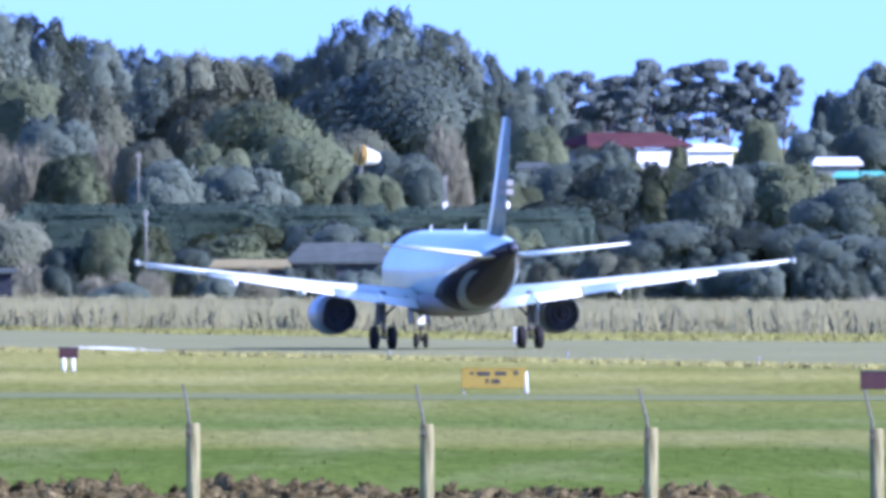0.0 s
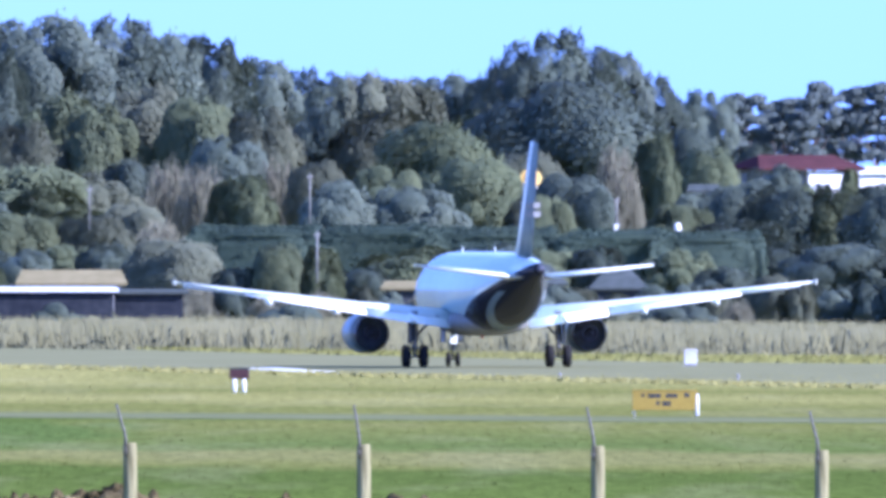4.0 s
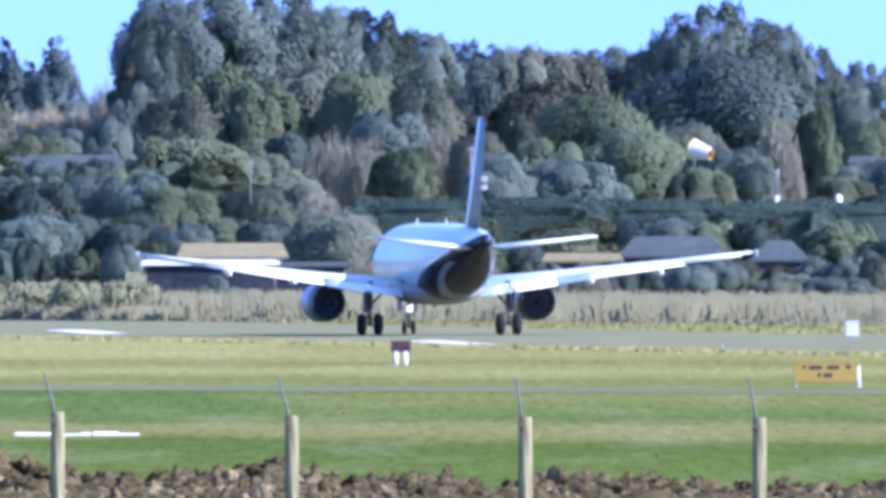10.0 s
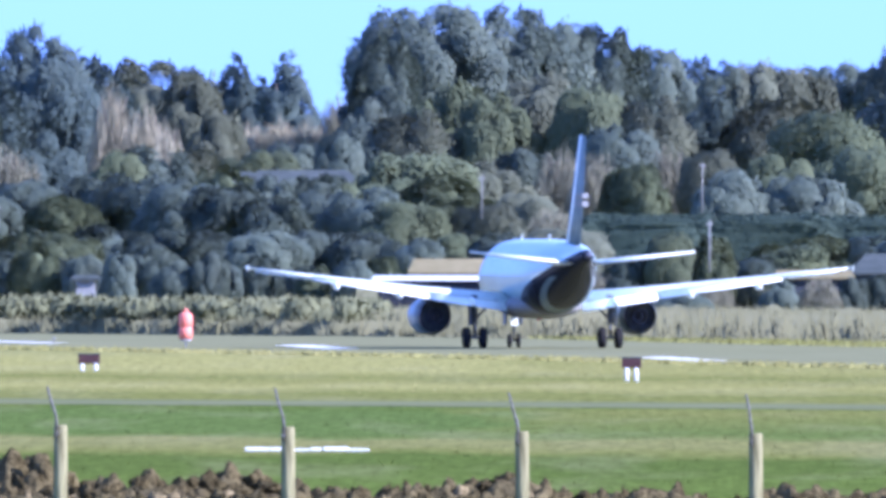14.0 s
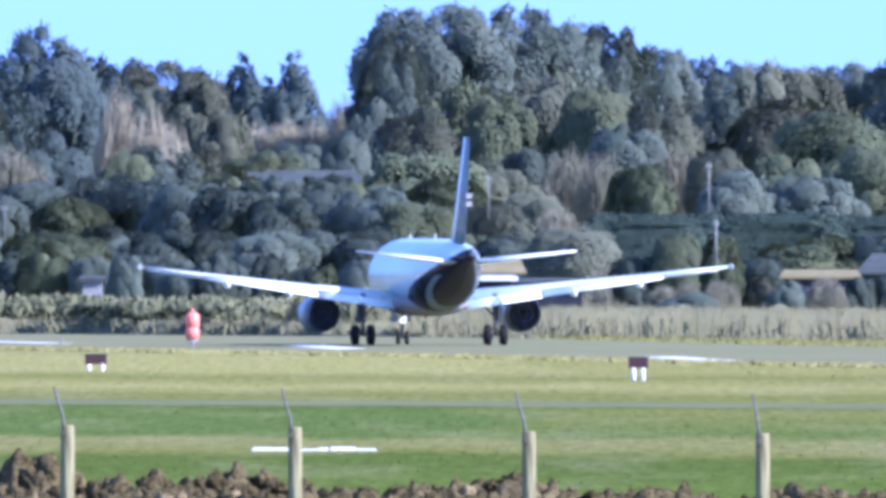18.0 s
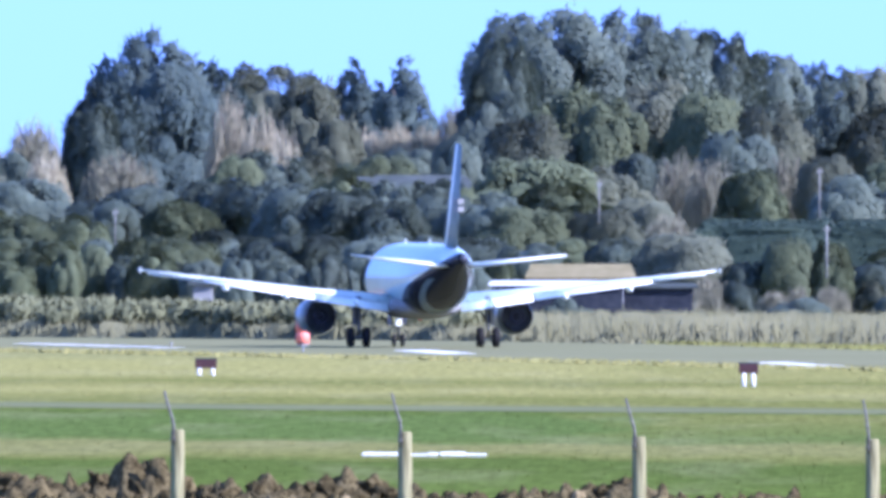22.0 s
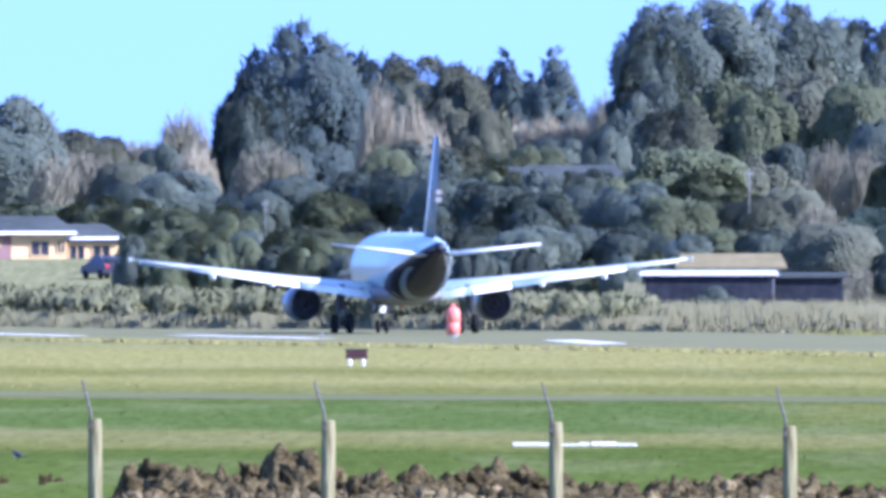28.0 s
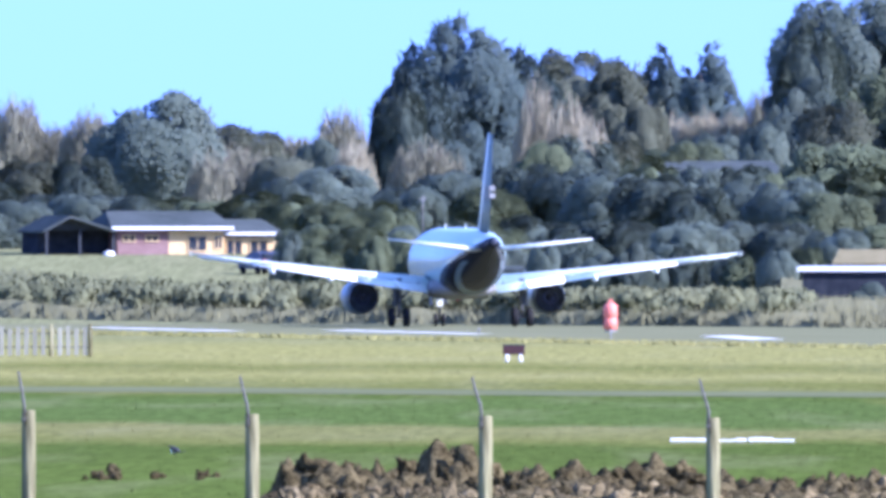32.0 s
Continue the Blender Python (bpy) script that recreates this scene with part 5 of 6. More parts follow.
def build_windsock():
    """A windsock on a mast: the sleeve swings about the mast's head."""
    x, y = 29.0, 2535
    ob = thing("windsock", pose(x, y, rise(x, y)), "yellow and white windsock on a thin grey mast", "windsock")
    top = 10.75 - rise(x, y)
    part("mast", tube(bmesh.new(), [(0, 0, -0.1), (0, 0, top * 0.5), (0, 0, top + 0.5)], [0.06, 0.05, 0.04], 10), "galvanised", ob)
    sleeve = new("sleeve")
    sleeve.parent = ob
    sleeve.matrix_basis = pose(0, 0, top)
    # bands of cloth along x, each a hollow tapering ring
    for k in range(4):
        x0, x1 = 0.12 + k * 0.37, 0.12 + (k + 1) * 0.37
        r0, r1 = 0.7 - 0.19 * x0, 0.7 - 0.19 * x1
        for name, mat, thin, label in (("band", "panel_white", 0.0, "white cloth band"), ("lining", "panel_yellow", 0.03, "yellow lining of the sleeve")):
            bm = lathe(bmesh.new(), [(x0, r0 - thin), ((x0 + x1) / 2, (r0 + r1) / 2 + 0.02 - thin), (x1, r1 - thin)], 20, "X")
            bmesh.ops.delete(bm, geom=[f for f in bm.faces if len(f.verts) > 4], context="FACES")
            part(name, bm, mat, sleeve, label)
    part("hoop", lathe(bmesh.new(), [(0.08, 0.64), (0.06, 0.68), (0.08, 0.72), (0.14, 0.72), (0.16, 0.68), (0.14, 0.64), (0.08, 0.64)], 24, "X"), "panel_yellow", sleeve, "yellow hoop of the mouth")
    part("swivel", tube(bmesh.new(), [(0, 0, -0.75), (0, 0, 0.75)], 0.06, 10), "galvanised", sleeve)
    for z in (-0.62, 0.62):
        part("stay", tube(bmesh.new(), [(0, 0, z), (0.12, 0, z * 1.06)], 0.03, 8), "galvanised", sleeve)
    return sleeve


def build_boundary_fence():
    """Round posts with cranked tops; x place and height of the post's head."""
    D = 450
    heads = [-13.56, -10.78, -8.08, -5.28, -2.52, 0.31, 3.12, 5.94, 8.64, 11.39, 14.17]
    for i, x in enumerate(heads):
        head = 7.37 - (2.625 + 0.0113 * (x - 3.1)) + 0.012 * math.sin(i * 2.1)
        foot = rise(x, D)
        ob = thing("fence_post", pose(x, D, foot, 0, random.uniform(-0.6, 0.6), 0), "round weathered timber fence post with a bent wire arm", "fence post", "boundary fence posts")
        h = head - foot
        part("post", tube(bmesh.new(), [(0, 0, -0.5), (0, 0, 0.5), (0.004, 0, 1.3), (0, 0, h - 0.015), (0, 0, h)], [0.088, 0.087, 0.085, 0.081, 0.07], 20), "fence_wood", ob)
        k = random.uniform(0.8, 1.15)
        part("arm", tube(bmesh.new(), [(-0.055, -0.09, h - 0.16), (-0.05, -0.09, h + 0.05), (-0.062, -0.09, h + 0.13), (-0.10 * k, -0.09, h + 0.28), (-0.145 * k, -0.09, h + 0.47)], [0.018, 0.018, 0.017, 0.015, 0.013], 8), "galvanised", ob, "bent galvanised arm")
        part("staple", boxed(-0.085, -0.02, -0.112, -0.07, h - 0.12, h - 0.10, bevel=0.004), "galvanised", ob, smooth=False)


LUMP = icosphere(3)


def clod_mesh(rng):
    v, f = LUMP
    # flat broken faces: the ball is cut by random planes
    r = np.full(len(v), 1.25)
    for q in rng.normal(size=(11, 3)):
        q /= np.linalg.norm(q)
        r = np.minimum(r, rng.uniform(0.55, 0.95) / np.maximum(v @ q, 0.05))
    off = Vector(rng.uniform(-40, 40, 3))
    r *= np.array([1 + 0.8 * noise.noise(Vector(p) * 2.2 + off) + 0.5 * noise.noise(Vector(p) * 5 + off) for p in v])
    return raw_mesh("clod", v * r[:, None] * rng.uniform(0.6, 1.5, 3), f, "soil")


def build_soil():
    rng = np.random.default_rng(9)
    D = 930
    places, tops = [-16.97, -16.54, -15.7, -14.85, -13.87, -12.74, -11.47, -10.2, -8.37, -6.4, -4.57, -2.59, -0.48, 0.93, 2.48, 4.17, 5.86, 7.98, 9.38, 11.5, 17.13, 18.83, 21.36], [0, 0.01, 0.76, 0.97, 0.69, 0.72, 1.08, 0.65, 0.83, 0.69, 0.46, 0.46, 0.66, 0.52, 0.32, 0.32, 0.23, 0.28, 0.27, 0.13, 0.13, 0.18, 0]

    def crest(x):
        return float(np.interp(x, places, tops))
    heap = thing("soil_heap", pose(0, D, 0), "long heap of freshly dug brown soil clods", "soil heap")
    xs, ys = np.arange(-17, 21.6, 0.1), np.concatenate([np.arange(-78, -14, 0.4), np.arange(-14, 3.2, 0.13)])
    verts, w = [], len(xs)
    for y in ys:
        for x in xs:
            slope = math.exp(-((y - 0.0) / 1.3) ** 2) if y > 0 else max(0.35, 1 + y / 9) if y > -72 else max(0, 0.35 * (1 + (y + 72) / 5))
            c = crest(x)
            rough = 0.6 * noise.noise(Vector((x * 0.8, y * 0.6, 3))) + 0.6 * noise.noise(Vector((x * 2.1, y * 1.6, 7))) - 0.05 + 0.28 * noise.noise(Vector((x * 4.6, y * 3, 11))) + 0.1 * noise.noise(Vector((x * 9, y * 6, 1)))
            verts.append((x, y, (c * slope + rough * min(1, c * 5) * slope) - 0.03 if c > 0.02 else -0.2))
    faces = [(j * w + i, j * w + i + 1, (j + 1) * w + i + 1, (j + 1) * w + i) for j in range(len(ys) - 1) for i in range(w - 1)]
    part("mound", raw_mesh("mound", verts, faces, "soil"), "soil", heap)
    stock = [clod_mesh(rng) for _ in range(12)]

    def clod(x, y, z, s):
        ob = part("clod", stock[int(rng.integers(12))], "soil", heap)
        ob.matrix_basis = pose(x, y, z, *rng.uniform(0, 360, 3)) @ Matrix.Diagonal((s, s, s * rng.uniform(0.7, 1.1), 1))
    n = 0
    while n < 298:
        x, y = rng.uniform(-16, 21), 0.8 - 20 * rng.random() ** 2.2
        c = crest(x)
        if c < 0.05 or rng.random() > 0.35 + c:
            continue
        slope = math.exp(-((y - 0.0) / 1.3) ** 2) if y > 0 else max(0.35, 1 + y / 9)
        s = float(rng.choice([0.07, 0.10, 0.15, 0.22], p=[0.2, 0.3, 0.3, 0.2])) * rng.uniform(0.9, 1.5) * min(1.1, 0.6 + c * 0.6)
        clod(x, y, c * slope + 0.25 * s, s)
        n += 1
    # the smaller broken earth between the clods
    shapes = [np.array([p.co[:] for p in q.vertices]) for q in stock]
    vs, fs = [], []
    while len(vs) < 1300:
        x, y = rng.uniform(-16.5, 21.3), -5 - 62 * rng.random() ** 1.4
        c = crest(x)
        if c < 0.03 or rng.random() > 0.4 + c:
            continue
        slope = math.exp(-((y - 0.0) / 1.3) ** 2) if y > 0 else max(0.35, 1 + y / 9)
        s = rng.choice([0.05, 0.08, 0.12, 0.2], p=[0.3, 0.35, 0.25, 0.1]) * rng.uniform(0.8, 1.3) * min(1.1, 0.45 + c * 0.8)
        turn = np.array(Euler(rng.uniform(0, 6.28, 3)).to_matrix())
        vs.append(shapes[int(rng.integers(12))] @ turn.T * s * (1, 1, rng.uniform(0.8, 1.3)) + (x, y, c * slope + 0.05 * s))
        fs.append(LUMP[1] + len(LUMP[0]) * len(fs))
    part("rubble", raw_mesh("rubble", np.concatenate(vs), np.concatenate(fs), "dry_soil"), "dry_soil", heap, "paler dry crumbled earth")
    # loose clods thrown on the grass
    for x0, x1, k in ((-22.56, -20.57, 16), (-19.65, -18.96, 5)):
        for _ in range(k):
            s = rng.uniform(0.08, 0.2)
            clod(rng.uniform(x0, x1), 80 + rng.uniform(-8, 5), s * 0.35, s)
    for x, y, w in ((-7.7, 857, 0.95), (-4.45, 854, 0.9)):
        v, f = LUMP
        folds = np.array([1 + 0.3 * noise.noise(Vector(p) * 2.5 + Vector((x, y, 0))) + 0.12 * noise.noise(Vector(p) * 6) for p in v])
        sheet = new("plastic_sheet", raw_mesh("plastic_sheet", v * folds[:, None], f, "pale_sheet", smooth=True))
        sheet.matrix_basis = pose(x, y, 0.1, 0, 0, 20) @ Matrix.Diagonal((w * 0.8, 0.8, 0.26, 1))
        tagged(sheet, "crumpled pale plastic sheet lying on the soil", "sheet")


# ---- the airliner ----
# its own space: y forward from the main wheels, x to its right, z up from the ground


FACING = 7.6


def livery():
    """White skin that turns black towards the tail along a slanting edge, with a pale curled stripe on the black."""
    mt = bpy.data.materials.new("livery")
    mt.use_nodes = True
    n, l = mt.node_tree.nodes, mt.node_tree.links
    shader = n["Principled BSDF"]
    shader.inputs["Roughness"].default_value = 0.2
    shader.inputs["Specular IOR Level"].default_value = 0.32
    co = n.new("ShaderNodeTexCoord")
    sep = n.new("ShaderNodeSeparateXYZ")
    l.new(co.outputs["Object"], sep.inputs[0])

    def math_node(op, a, b=0.0):
        q = n.new("ShaderNodeMath")
        q.operation = op
        for i, v in enumerate((a, b)):
            if isinstance(v, (int, float)):
                q.inputs[i].default_value = v
            else:
                l.new(v, q.inputs[i])
        return q.outputs[0]
    edge = math_node("ADD", sep.outputs["Y"], math_node("MULTIPLY", sep.outputs["Z"], 5.95))
    black = math_node("LESS_THAN", edge, 13.4)
    dz = math_node("SUBTRACT", sep.outputs["Z"], 3.35)
    far = math_node("SQRT", math_node("ADD", math_node("MULTIPLY", sep.outputs["X"], sep.outputs["X"]), math_node("MULTIPLY", dz, dz)))
    ring = math_node("LESS_THAN", math_node("ABSOLUTE", math_node("SUBTRACT", far, 1.28)), 0.12)
    low = math_node("MULTIPLY", math_node("LESS_THAN", sep.outputs["Z"], 4.0), math_node("LESS_THAN", sep.outputs["Y"], -6.0))
    stripe = math_node("MULTIPLY", ring, low)
    mask = math_node("MULTIPLY", black, math_node("SUBTRACT", 1.0, math_node("MULTIPLY", stripe, 0.28)))
    grime = n.new("ShaderNodeTexNoise")
    grime.inputs["Scale"].default_value = 1.3
    grime.inputs["Detail"].default_value = 6
    l.new(co.outputs["Object"], grime.inputs["Vector"])
    clean = n.new("ShaderNodeMix")
    clean.data_type = "RGBA"
    clean.inputs["A"].default_value, clean.inputs["B"].default_value = (0.44, 0.57, 0.56, 1), (0.56, 0.69, 0.67, 1)
    l.new(grime.outputs["Fac"], clean.inputs["Factor"])
    mix = n.new("ShaderNodeMix")
    mix.data_type = "RGBA"
    mix.inputs["B"].default_value = (0.022, 0.023, 0.03, 1)
    l.new(clean.outputs["Result"], mix.inputs["A"])
    l.new(mask, mix.inputs["Factor"])
    l.new(mix.outputs["Result"], shader.inputs["Base Color"])
    l.new(math_node("SUBTRACT", 0.34, math_node("MULTIPLY", black, 0.33)), shader.inputs["Specular IOR Level"])
    return mt


def foil(x, nose, chord, z, thick, twist=0.0, upright=False, n=18):
    """A wing section: its nose at y, running back; twist in degrees lowers the tail."""
    pts = []
    for k in range(n):
        a = 2 * math.pi * k / n
        c = 0.5 * (1 - math.cos(a))
        t = thick * chord * (1.4845 * math.sqrt(c) - 0.63 * c - 1.758 * c * c + 1.4215 * c ** 3 - 0.5 * c ** 4) * (1 if a <= math.pi else -1)
        back, up = c * chord, t
        s, q = math.sin(radians(twist)), math.cos(radians(twist))
        if upright:
            pts.append((x + up, nose - back, z))
        else:
            pts.append((x, nose - back * q + up * s, z + up * q - back * s))
    return pts


def surface(name, rows, mat, parent, label="", upright=False):
    return part(name, loft(bmesh.new(), [foil(*r, upright=upright) for r in rows]), mat, parent, label)


def build_airliner():
    M["livery"] = livery()
    jet = thing("airliner", pose(26.6, 1904, 0.012, 0, 0, FACING), "twin-engined airliner in white with a black tail taxiing away", "airliner")
    S = 17.71
    # fuselage sections: distance from the nose, half width, half height, centre height
    rows = [(0.05, 0.06, 0.06, 3.35), (0.4, 0.55, 0.5, 3.38), (1.2, 1.08, 1.05, 3.48), (2.4, 1.52, 1.5, 3.66), (3.8, 1.82, 1.85, 3.84), (5.5, 1.96, 2.04, 3.95), (7.5, 1.975, 2.07, 3.98), (16, 1.975, 2.07, 3.98), (23.5, 1.975, 2.07, 3.98),
            (25.5, 1.93, 1.98, 4.05), (27.5, 1.78, 1.78, 4.20), (29.5, 1.53, 1.52, 4.40), (31.5, 1.22, 1.22, 4.62), (33.5, 0.88, 0.90, 4.84), (35.5, 0.55, 0.58, 5.02), (37.0, 0.30, 0.34, 5.14), (37.5, 0.22, 0.25, 5.17)]
    loops = [[(math.cos(2 * math.pi * k / 40) * a, S - s, z + math.sin(2 * math.pi * k / 40) * b) for k in range(40)] for s, a, b, z in rows]
    part("fuselage", loft(bmesh.new(), loops), "livery", jet, "white fuselage with a black rear and pale curled stripe")
    part("exhaust_pipe", lathe(bmesh.new(), [(S - 37.72, 0.10), (S - 37.7, 0.17), (S - 37.3, 0.2)], 16), "hot_metal", jet, "dark tail exhaust").location.z = 5.17
    belly = [[(math.cos(2 * math.pi * k / 24) * a, S - s, 2.35 + math.sin(2 * math.pi * k / 24) * b) for k in range(24)] for s, a, b in ((10.2, 0.5, 0.2), (11.5, 1.7, 0.62), (13.5, 2.1, 0.72), (18.5, 2.1, 0.72), (20.5, 1.6, 0.58), (21.8, 0.5, 0.2))]
    part("belly_fairing", loft(bmesh.new(), belly), "wall_grey", jet, "grey belly fairing")
    part("windscreen", boxed(-0.85, 0.85, S - 2.55, S - 1.75, 4.45, 4.85, bevel=0.12), "window_glass", jet)
    # fin and rudder
    surface("fin", [(0, S - 28.9, 5.0, 5.75, 0.07), (0, S - 30.3, 4.2, 7.2, 0.07), (0, S - 34.3, 1.75, 11.76, 0.08)], ("fin_skin",), jet, "black tail fin with a pale pattern and sky reflection in its colour", upright=True)
    surface("rudder", [(0, S - 33.6, 0.95, 5.85, 0.05), (0, S - 34.3, 0.95, 7.3, 0.06), (0, S - 36.05, 0.72, 11.7, 0.06)], ("fin_skin",), jet, "black rudder with a pale pattern and sky reflection in its colour", upright=True)
    # leading edge made wide and white: the sky's reflection is put into its colour
    surface("fin_edge", [(0, S - 28.84, 3.5, 5.8, 0.11), (0, S - 30.24, 3.0, 7.2, 0.11), (0, S - 34.24, 1.5, 11.78, 0.13)], "skin_white", jet, "pale leading edge of the fin, widened to paint in reflected sky", upright=True)
    for z0, z1 in ((7.85, 8.15), (8.3, 8.6)):
        part("fin_stripe", boxed(-0.17, 0.17, S - 36.3, S - 33.2, z0, z1, bevel=0.02), "wall_grey", jet, "pale stripe on the fin", smooth=False)
    for side in (-1, 1):
        # tailplane
        surface("tailplane", [(side * 0.55, S - 31.6, 3.6, 4.72, 0.09), (side * 6.22, S - 34.5, 1.35, 5.36, 0.08)], "skin_white", jet, "white tailplane")
        surface("elevator", [(side * 0.9, S - 34.75, 0.95, 4.74, 0.07, 3), (side * 6.1, S - 35.55, 0.5, 5.33, 0.06, 3)], "skin_grey", jet)
        # wing with slats, flaps partly out, aileron and fairings
        wing = surface("wing", [(side * 1.7, S - 11.7, 6.1, 2.75, 0.13, 2.5), (side * 6.4, S - 14.1, 3.75, 3.25, 0.115, 1.5), (side * 13.2, S - 17.9, 2.05, 4.02, 0.11, 0.5), (side * 16.85, S - 19.95, 1.5, 4.45, 0.10, 0.0)], "skin_grey", jet, "light grey wing")
        surface("slat", [(side * 2.4, S - 11.75, 0.75, 2.72, 0.16, 20), (side * 6.3, S - 13.75, 0.6, 3.14, 0.16, 20)], "skin_white", wing)
        surface("slat", [(side * 6.6, S - 13.9, 0.6, 3.18, 0.16, 20), (side * 16.3, S - 19.4, 0.4, 4.32, 0.16, 20)], "skin_white", wing)
        surface("flap", [(side * 2.1, S - 17.3, 1.75, 2.62, 0.12, 20), (side * 6.35, S - 17.35, 1.45, 3.18, 0.12, 20)], "skin_white", wing, "white flap lowered slightly")
        surface("flap", [(side * 6.45, S - 17.4, 1.4, 3.2, 0.12, 19), (side * 13.1, S - 19.45, 0.85, 4.0, 0.12, 17)], "skin_white", wing, "white flap lowered slightly")
        surface("aileron", [(side * 13.25, S - 19.5, 0.6, 4.01, 0.10, 4), (side * 16.5, S - 20.95, 0.45, 4.41, 0.09, 4)], "skin_white", wing)
        for y, s0, z in ((4.0, 16.8, 2.66), (8.15, 17.0, 3.08), (11.8, 18.05, 3.54)):
            body = [[(side * y + math.cos(2 * math.pi * k / 12) * a, S - s0 - q, z + dz + math.sin(2 * math.pi * k / 12) * a * 1.3) for k in range(12)] for q, a, dz in ((0, 0.03, 0.12), (0.5, 0.15, 0.02), (1.4, 0.18, -0.06), (2.3, 0.13, -0.16), (2.9, 0.03, -0.24))]
            part("flap_fairing", loft(bmesh.new(), body), "skin_white", wing)
        part("tip_fence", loft(bmesh.new(), [[(side * (16.88 + t), S - 19.95, 4.48), (side * (16.88 + t), S - 21.0, 4.6), (side * (16.88 + t), S - 21.5, 4.6), (side * (16.88 + t), S - 21.45, 4.42), (side * (16.88 + t), S - 21.4, 4.3), (side * (16.88 + t), S - 20.9, 4.32)] for t in (0, 0.06)]), "skin_white", wing, "small winglet fence", smooth=False)
        # engine
        eng = new("engine")
        eng.parent = jet
        eng.matrix_basis = pose(side * 5.75, S - 11.1, 1.78)
        part("nacelle", lathe(bmesh.new(), [(-0.5, 0.84), (-0.1, 0.88), (0.0, 0.94), (-0.15, 1.0), (-0.9, 1.06), (-1.9, 1.06), (-3.0, 1.05), (-4.1, 0.97), (-4.1, 0.88)], 32), "cowl_grey", eng, "slate grey engine cowling")
        part("exhaust_ring", lathe(bmesh.new(), [(-4.0, 0.95), (-4.11, 0.965), (-4.4, 0.92), (-4.7, 0.86), (-4.69, 0.83), (-4.2, 0.83)], 32), "hot_metal", eng, "dark metal rear ring of the engine")
        part("intake_lip", lathe(bmesh.new(), [(-0.16, 1.01), (-0.02, 0.98), (0.03, 0.93), (0.0, 0.88), (-0.15, 0.86)], 28), "bare_metal", eng)
        part("fan", lathe(bmesh.new(), [(-0.6, 0.88), (-0.55, 0.88), (-0.45, 0.3), (-0.15, 0.02)], 24), "hot_metal", eng)
        part("bypass_duct", lathe(bmesh.new(), [(-4.28, 0.828), (-4.1, 0.8), (-3.9, 0.56), (-3.7, 0.54)], 24), "gear_grey", eng)
        part("core_nozzle", lathe(bmesh.new(), [(-3.7, 0.58), (-4.2, 0.52), (-4.5, 0.45), (-4.52, 0.38), (-4.4, 0.35)], 24), "hot_metal", eng, "dark metal exhaust nozzle")
        part("exhaust_cone", lathe(bmesh.new(), [(-4.2, 0.3), (-4.5, 0.22), (-4.8, 0.03)], 18), "hot_metal", eng)
        part("pylon", loft(bmesh.new(), [[(-0.2, -0.9, 0.95), (0.2, -0.9, 0.95), (0.2, -4.2, 0.75), (-0.2, -4.2, 0.75)], [(-0.17, -2.2, 1.5), (0.17, -2.2, 1.5), (0.17, -5.2, 1.42), (-0.17, -5.2, 1.42)]]), "skin_grey", eng, smooth=False)
        # main gear
        gear = new("main_gear")
        gear.parent = jet
        gear.matrix_basis = pose(side * 3.795, 0, 0)
        part("strut", tube(bmesh.new(), [(0, 0, 0.55), (0, 0.02, 1.3), (0, 0.05, 1.35), (0, 0.1, 2.95)], [0.1, 0.11, 0.16, 0.17], 14), "gear_grey", gear)
        part("axle", tube(bmesh.new(), [(-0.5, 0, 0.58), (0.5, 0, 0.58)], 0.08, 10), "bare_metal", gear)
        part("side_brace", tube(bmesh.new(), [(0, 0.1, 1.55), (-side * 0.6, 0.12, 2.2), (-side * 1.25, 0.14, 2.7)], 0.07, 8), "gear_grey", gear)
        part("torque_link", loft(bmesh.new(), [[(-0.12, -0.1, 0.75), (0.12, -0.1, 0.75), (0.12, -0.16, 0.75), (-0.12, -0.16, 0.75)], [(-0.06, -0.38, 1.05), (0.06, -0.38, 1.05), (0.06, -0.44, 1.05), (-0.06, -0.44, 1.05)], [(-0.12, -0.14, 1.4), (0.12, -0.14, 1.4), (0.12, -0.2, 1.4), (-0.12, -0.2, 1.4)]]), "bare_metal", gear, smooth=False)
        part("gear_door", boxed(side * 0.24, side * 0.29, -0.5, 0.55, 1.25, 2.75, bevel=0.02), "gear_grey", gear, smooth=False)
    nose = new("nose_gear")
    nose.parent = jet
    nose.matrix_basis = pose(0, 12.64, 0)
    part("strut", tube(bmesh.new(), [(0, 0, 0.38), (0, 0, 1.1), (0, -0.02, 1.12), (0, -0.1, 2.3)], [0.07, 0.075, 0.11, 0.12], 12), "gear_grey", nose)
    part("axle", tube(bmesh.new(), [(-0.3, 0, 0.38), (0.3, 0, 0.38)], 0.055, 10), "bare_metal", nose)
    part("drag_brace", tube(bmesh.new(), [(0, 0.05, 1.3), (0, 0.9, 2.1)], 0.06, 8), "gear_grey", nose)
    for sx in (-1, 1):
        part("gear_door", boxed(sx * 0.42, sx * 0.46, -0.2, 1.3, 1.28, 2.05, bevel=0.02), "gear_grey", nose, "open nose gear door", smooth=False)
    part("rear_door", boxed(-0.19, 0.19, -0.24, -0.2, 1.2, 1.66, bevel=0.04), "skin_white", nose, "white door plate on the nose leg", smooth=False)
    # wheels
    wheels = []
    tyre = [(-0.2, 0.33), (-0.21, 0.46), (-0.17, 0.55), (-0.08, 0.58), (0.08, 0.58), (0.17, 0.55), (0.21, 0.46), (0.2, 0.33)]
    rim = [(-0.15, 0.05), (-0.17, 0.3), (-0.19, 0.34), (0.19, 0.34), (0.17, 0.3), (0.15, 0.05)]
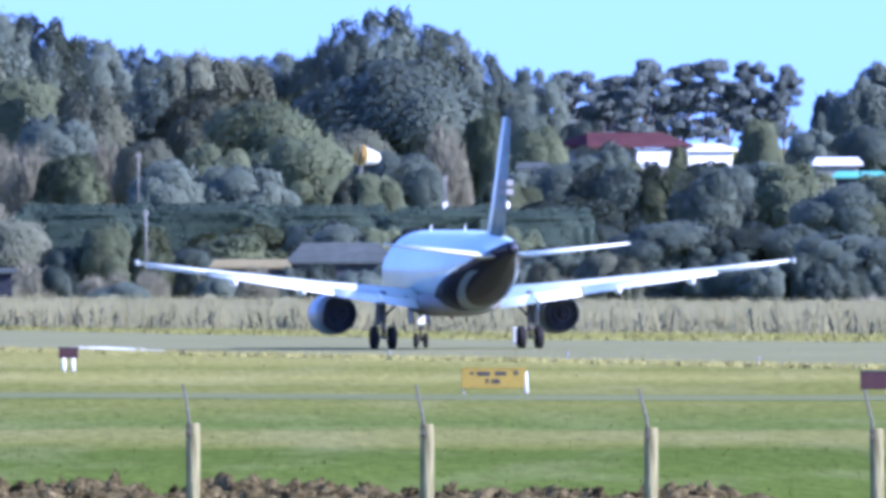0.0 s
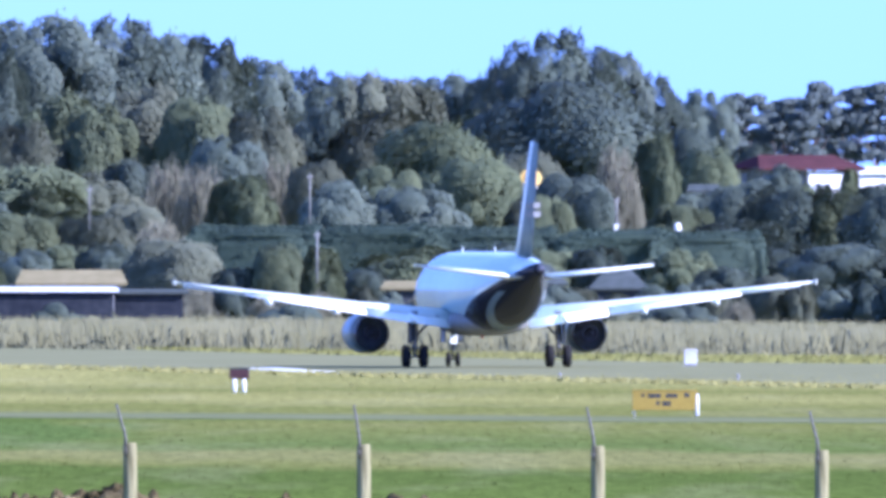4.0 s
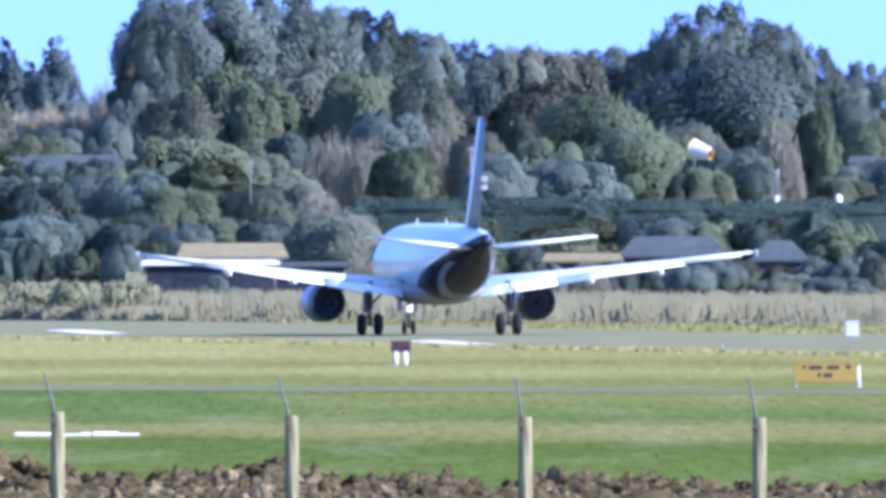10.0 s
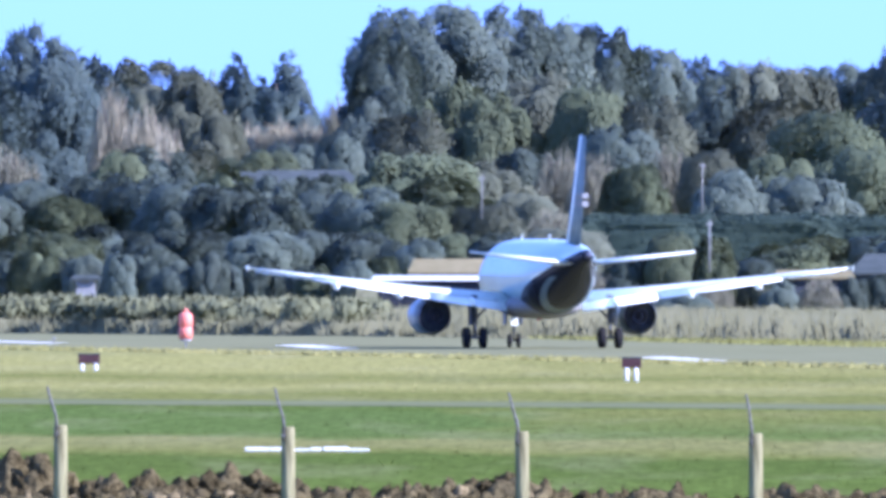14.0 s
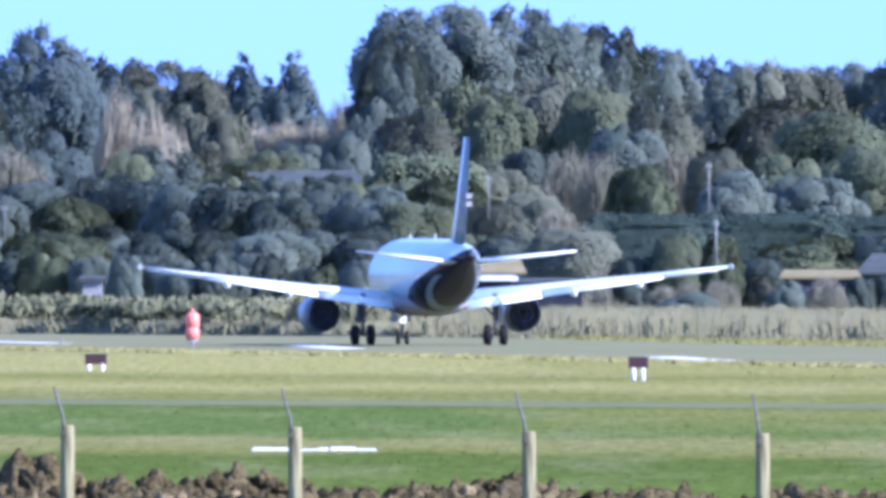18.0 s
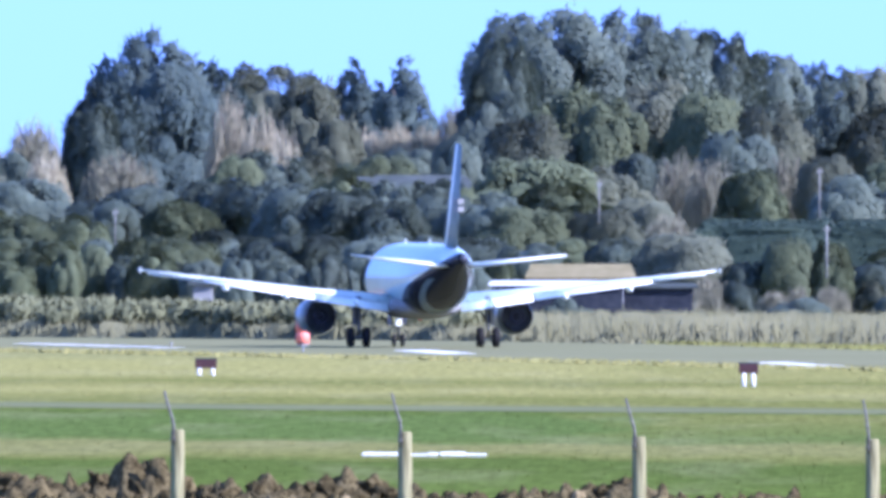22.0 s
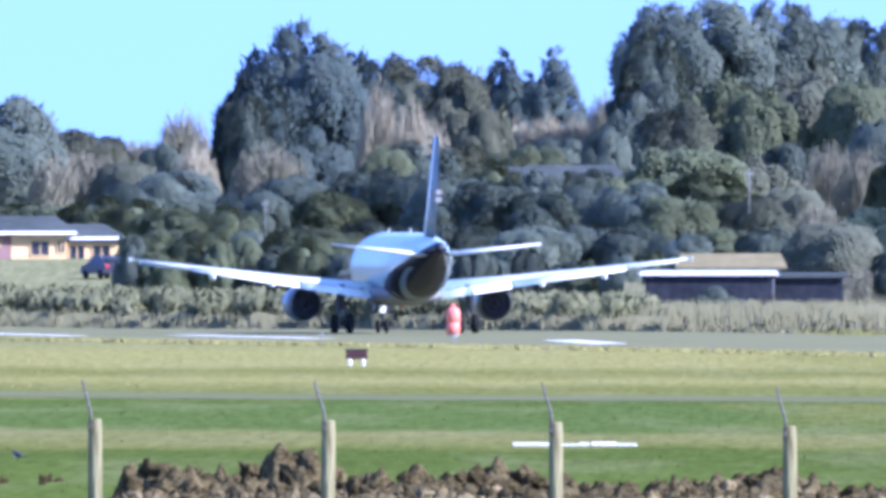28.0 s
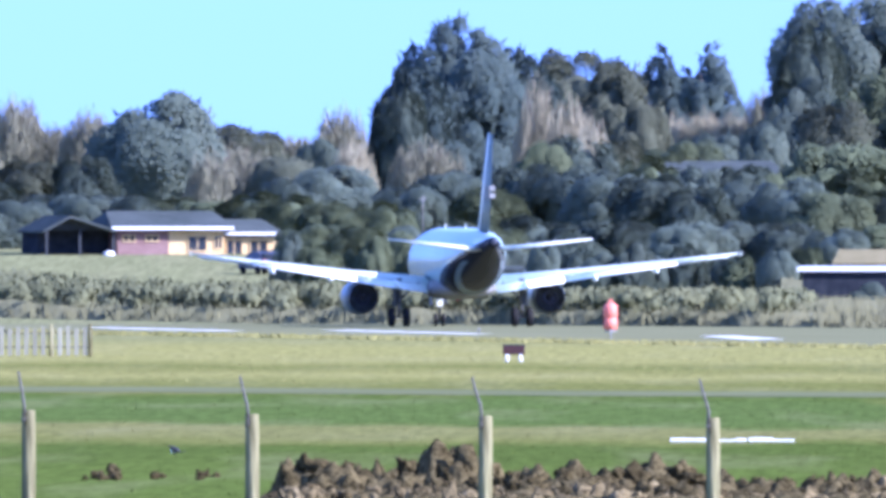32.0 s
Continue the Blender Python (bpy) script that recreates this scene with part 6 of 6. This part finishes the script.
    for x, y, r, w in ((-4.25, 0, 0.585, 1), (-3.34, 0, 0.585, 1), (3.34, 0, 0.585, 1), (4.25, 0, 0.585, 1), (-0.25, 12.64, 0.38, 0.5), (0.25, 12.64, 0.38, 0.5)):
        wheel = new("wheel")
        wheel.parent = jet
        k = r / 0.585
        part("tyre", lathe(bmesh.new(), [(p * w, q * k * 1.008) for p, q in tyre], 28, "X"), "tyre", wheel, "black tyre")
        hub = lathe(bmesh.new(), [(p * w, q * k) for p, q in rim], 20, "X")
        for b in range(6):
            a = b * math.pi / 3
            for sx in (-1, 1):
                box(hub, sx * 0.165 * w - 0.012, sx * 0.165 * w + 0.012, math.cos(a) * 0.2 * k - 0.03, math.cos(a) * 0.2 * k + 0.03, math.sin(a) * 0.2 * k - 0.03, math.sin(a) * 0.2 * k + 0.03)
        part("rim", hub, "skin_grey", wheel, "grey wheel rim")
        wheels.append((wheel, x, y, r))
    # aerials and beacons
    for y, z, h in ((S - 8.5, 6.03, 0.3), (S - 20.5, 6.03, 0.3)):
        part("aerial", loft(bmesh.new(), [[(-0.03, y, z), (0.03, y, z), (0.03, y - 0.35, z), (-0.03, y - 0.35, z)], [(-0.015, y - 0.2, z + h), (0.015, y - 0.2, z + h), (0.015, y - 0.4, z + h), (-0.015, y - 0.4, z + h)]]), "skin_white", jet, smooth=False)
    part("beacon", lathe(bmesh.new(), [(1.52, 0.04), (1.58, 0.1), (1.66, 0.1)], 12, "Z"), "beacon_red", jet, "red belly beacon").location.y = S - 16
    return jet, wheels


build_ground()
build_pavements()
build_houses()
build_vegetation()
build_field_things()
build_parked_car()
build_yard_things()
sleeve = build_windsock()
jet, wheels = build_airliner()
build_boundary_fence()
build_soil()

# metres along the runway direction at each time
ROLL_OUT = [(0, 1904.66), (2, 1927.21), (4, 1951.06), (6, 1975.45), (8, 1999.87), (10, 2024.05), (12, 2047.89), (14, 2071.41), (16, 2094.74), (18, 2118.05), (20, 2141.49), (22, 2165.21), (24, 2189.23), (26, 2213.46), (28, 2237.63), (30, 2261.26), (32, 2283.60)]


def motions():
    k = 1 / math.cos(math.atan(0.145))
    path = [(t, (26.66 - 0.145 * (y - 1905), y)) for t, y in ROLL_OUT]
    walk(jet, [(t, pose(x, y, 0.012, 0, 0, FACING - 0.03 * t)) for t, (x, y) in path])
    times = np.arange(0, 32.0001, 1 / FPS)
    gone = np.interp(times, [t for t, _ in ROLL_OUT], [(y - ROLL_OUT[0][1]) * k for _, y in ROLL_OUT])
    for wheel, x, y, r in wheels:
        walk(wheel, [(float(t), pose(x, y, r, -math.degrees(d / r) % 360)) for t, d in zip(times, gone)])
    home = sleeve.location.z
    # the sleeve's droop and the way it points, in degrees from straight across the view
    swing = ((0, 8, 44), (1.0, 5, 34), (1.6, 8, 50), (2.2, 12, 64), (3.0, 38, 90), (3.5, 40, 96), (4.5, 30, 96), (5.5, 14, 88), (6.0, 8, 72), (6.45, 10, 35), (6.9, 14, -10), (8.0, 18, -42), (9.0, 16, -40), (12, 12, -30), (14, 14, -36), (22, 12, -30), (32, 14, -36))
    walk(sleeve, [(t, pose(0, 0, home, 0, droop, turn)) for t, droop, turn in swing])


motions()
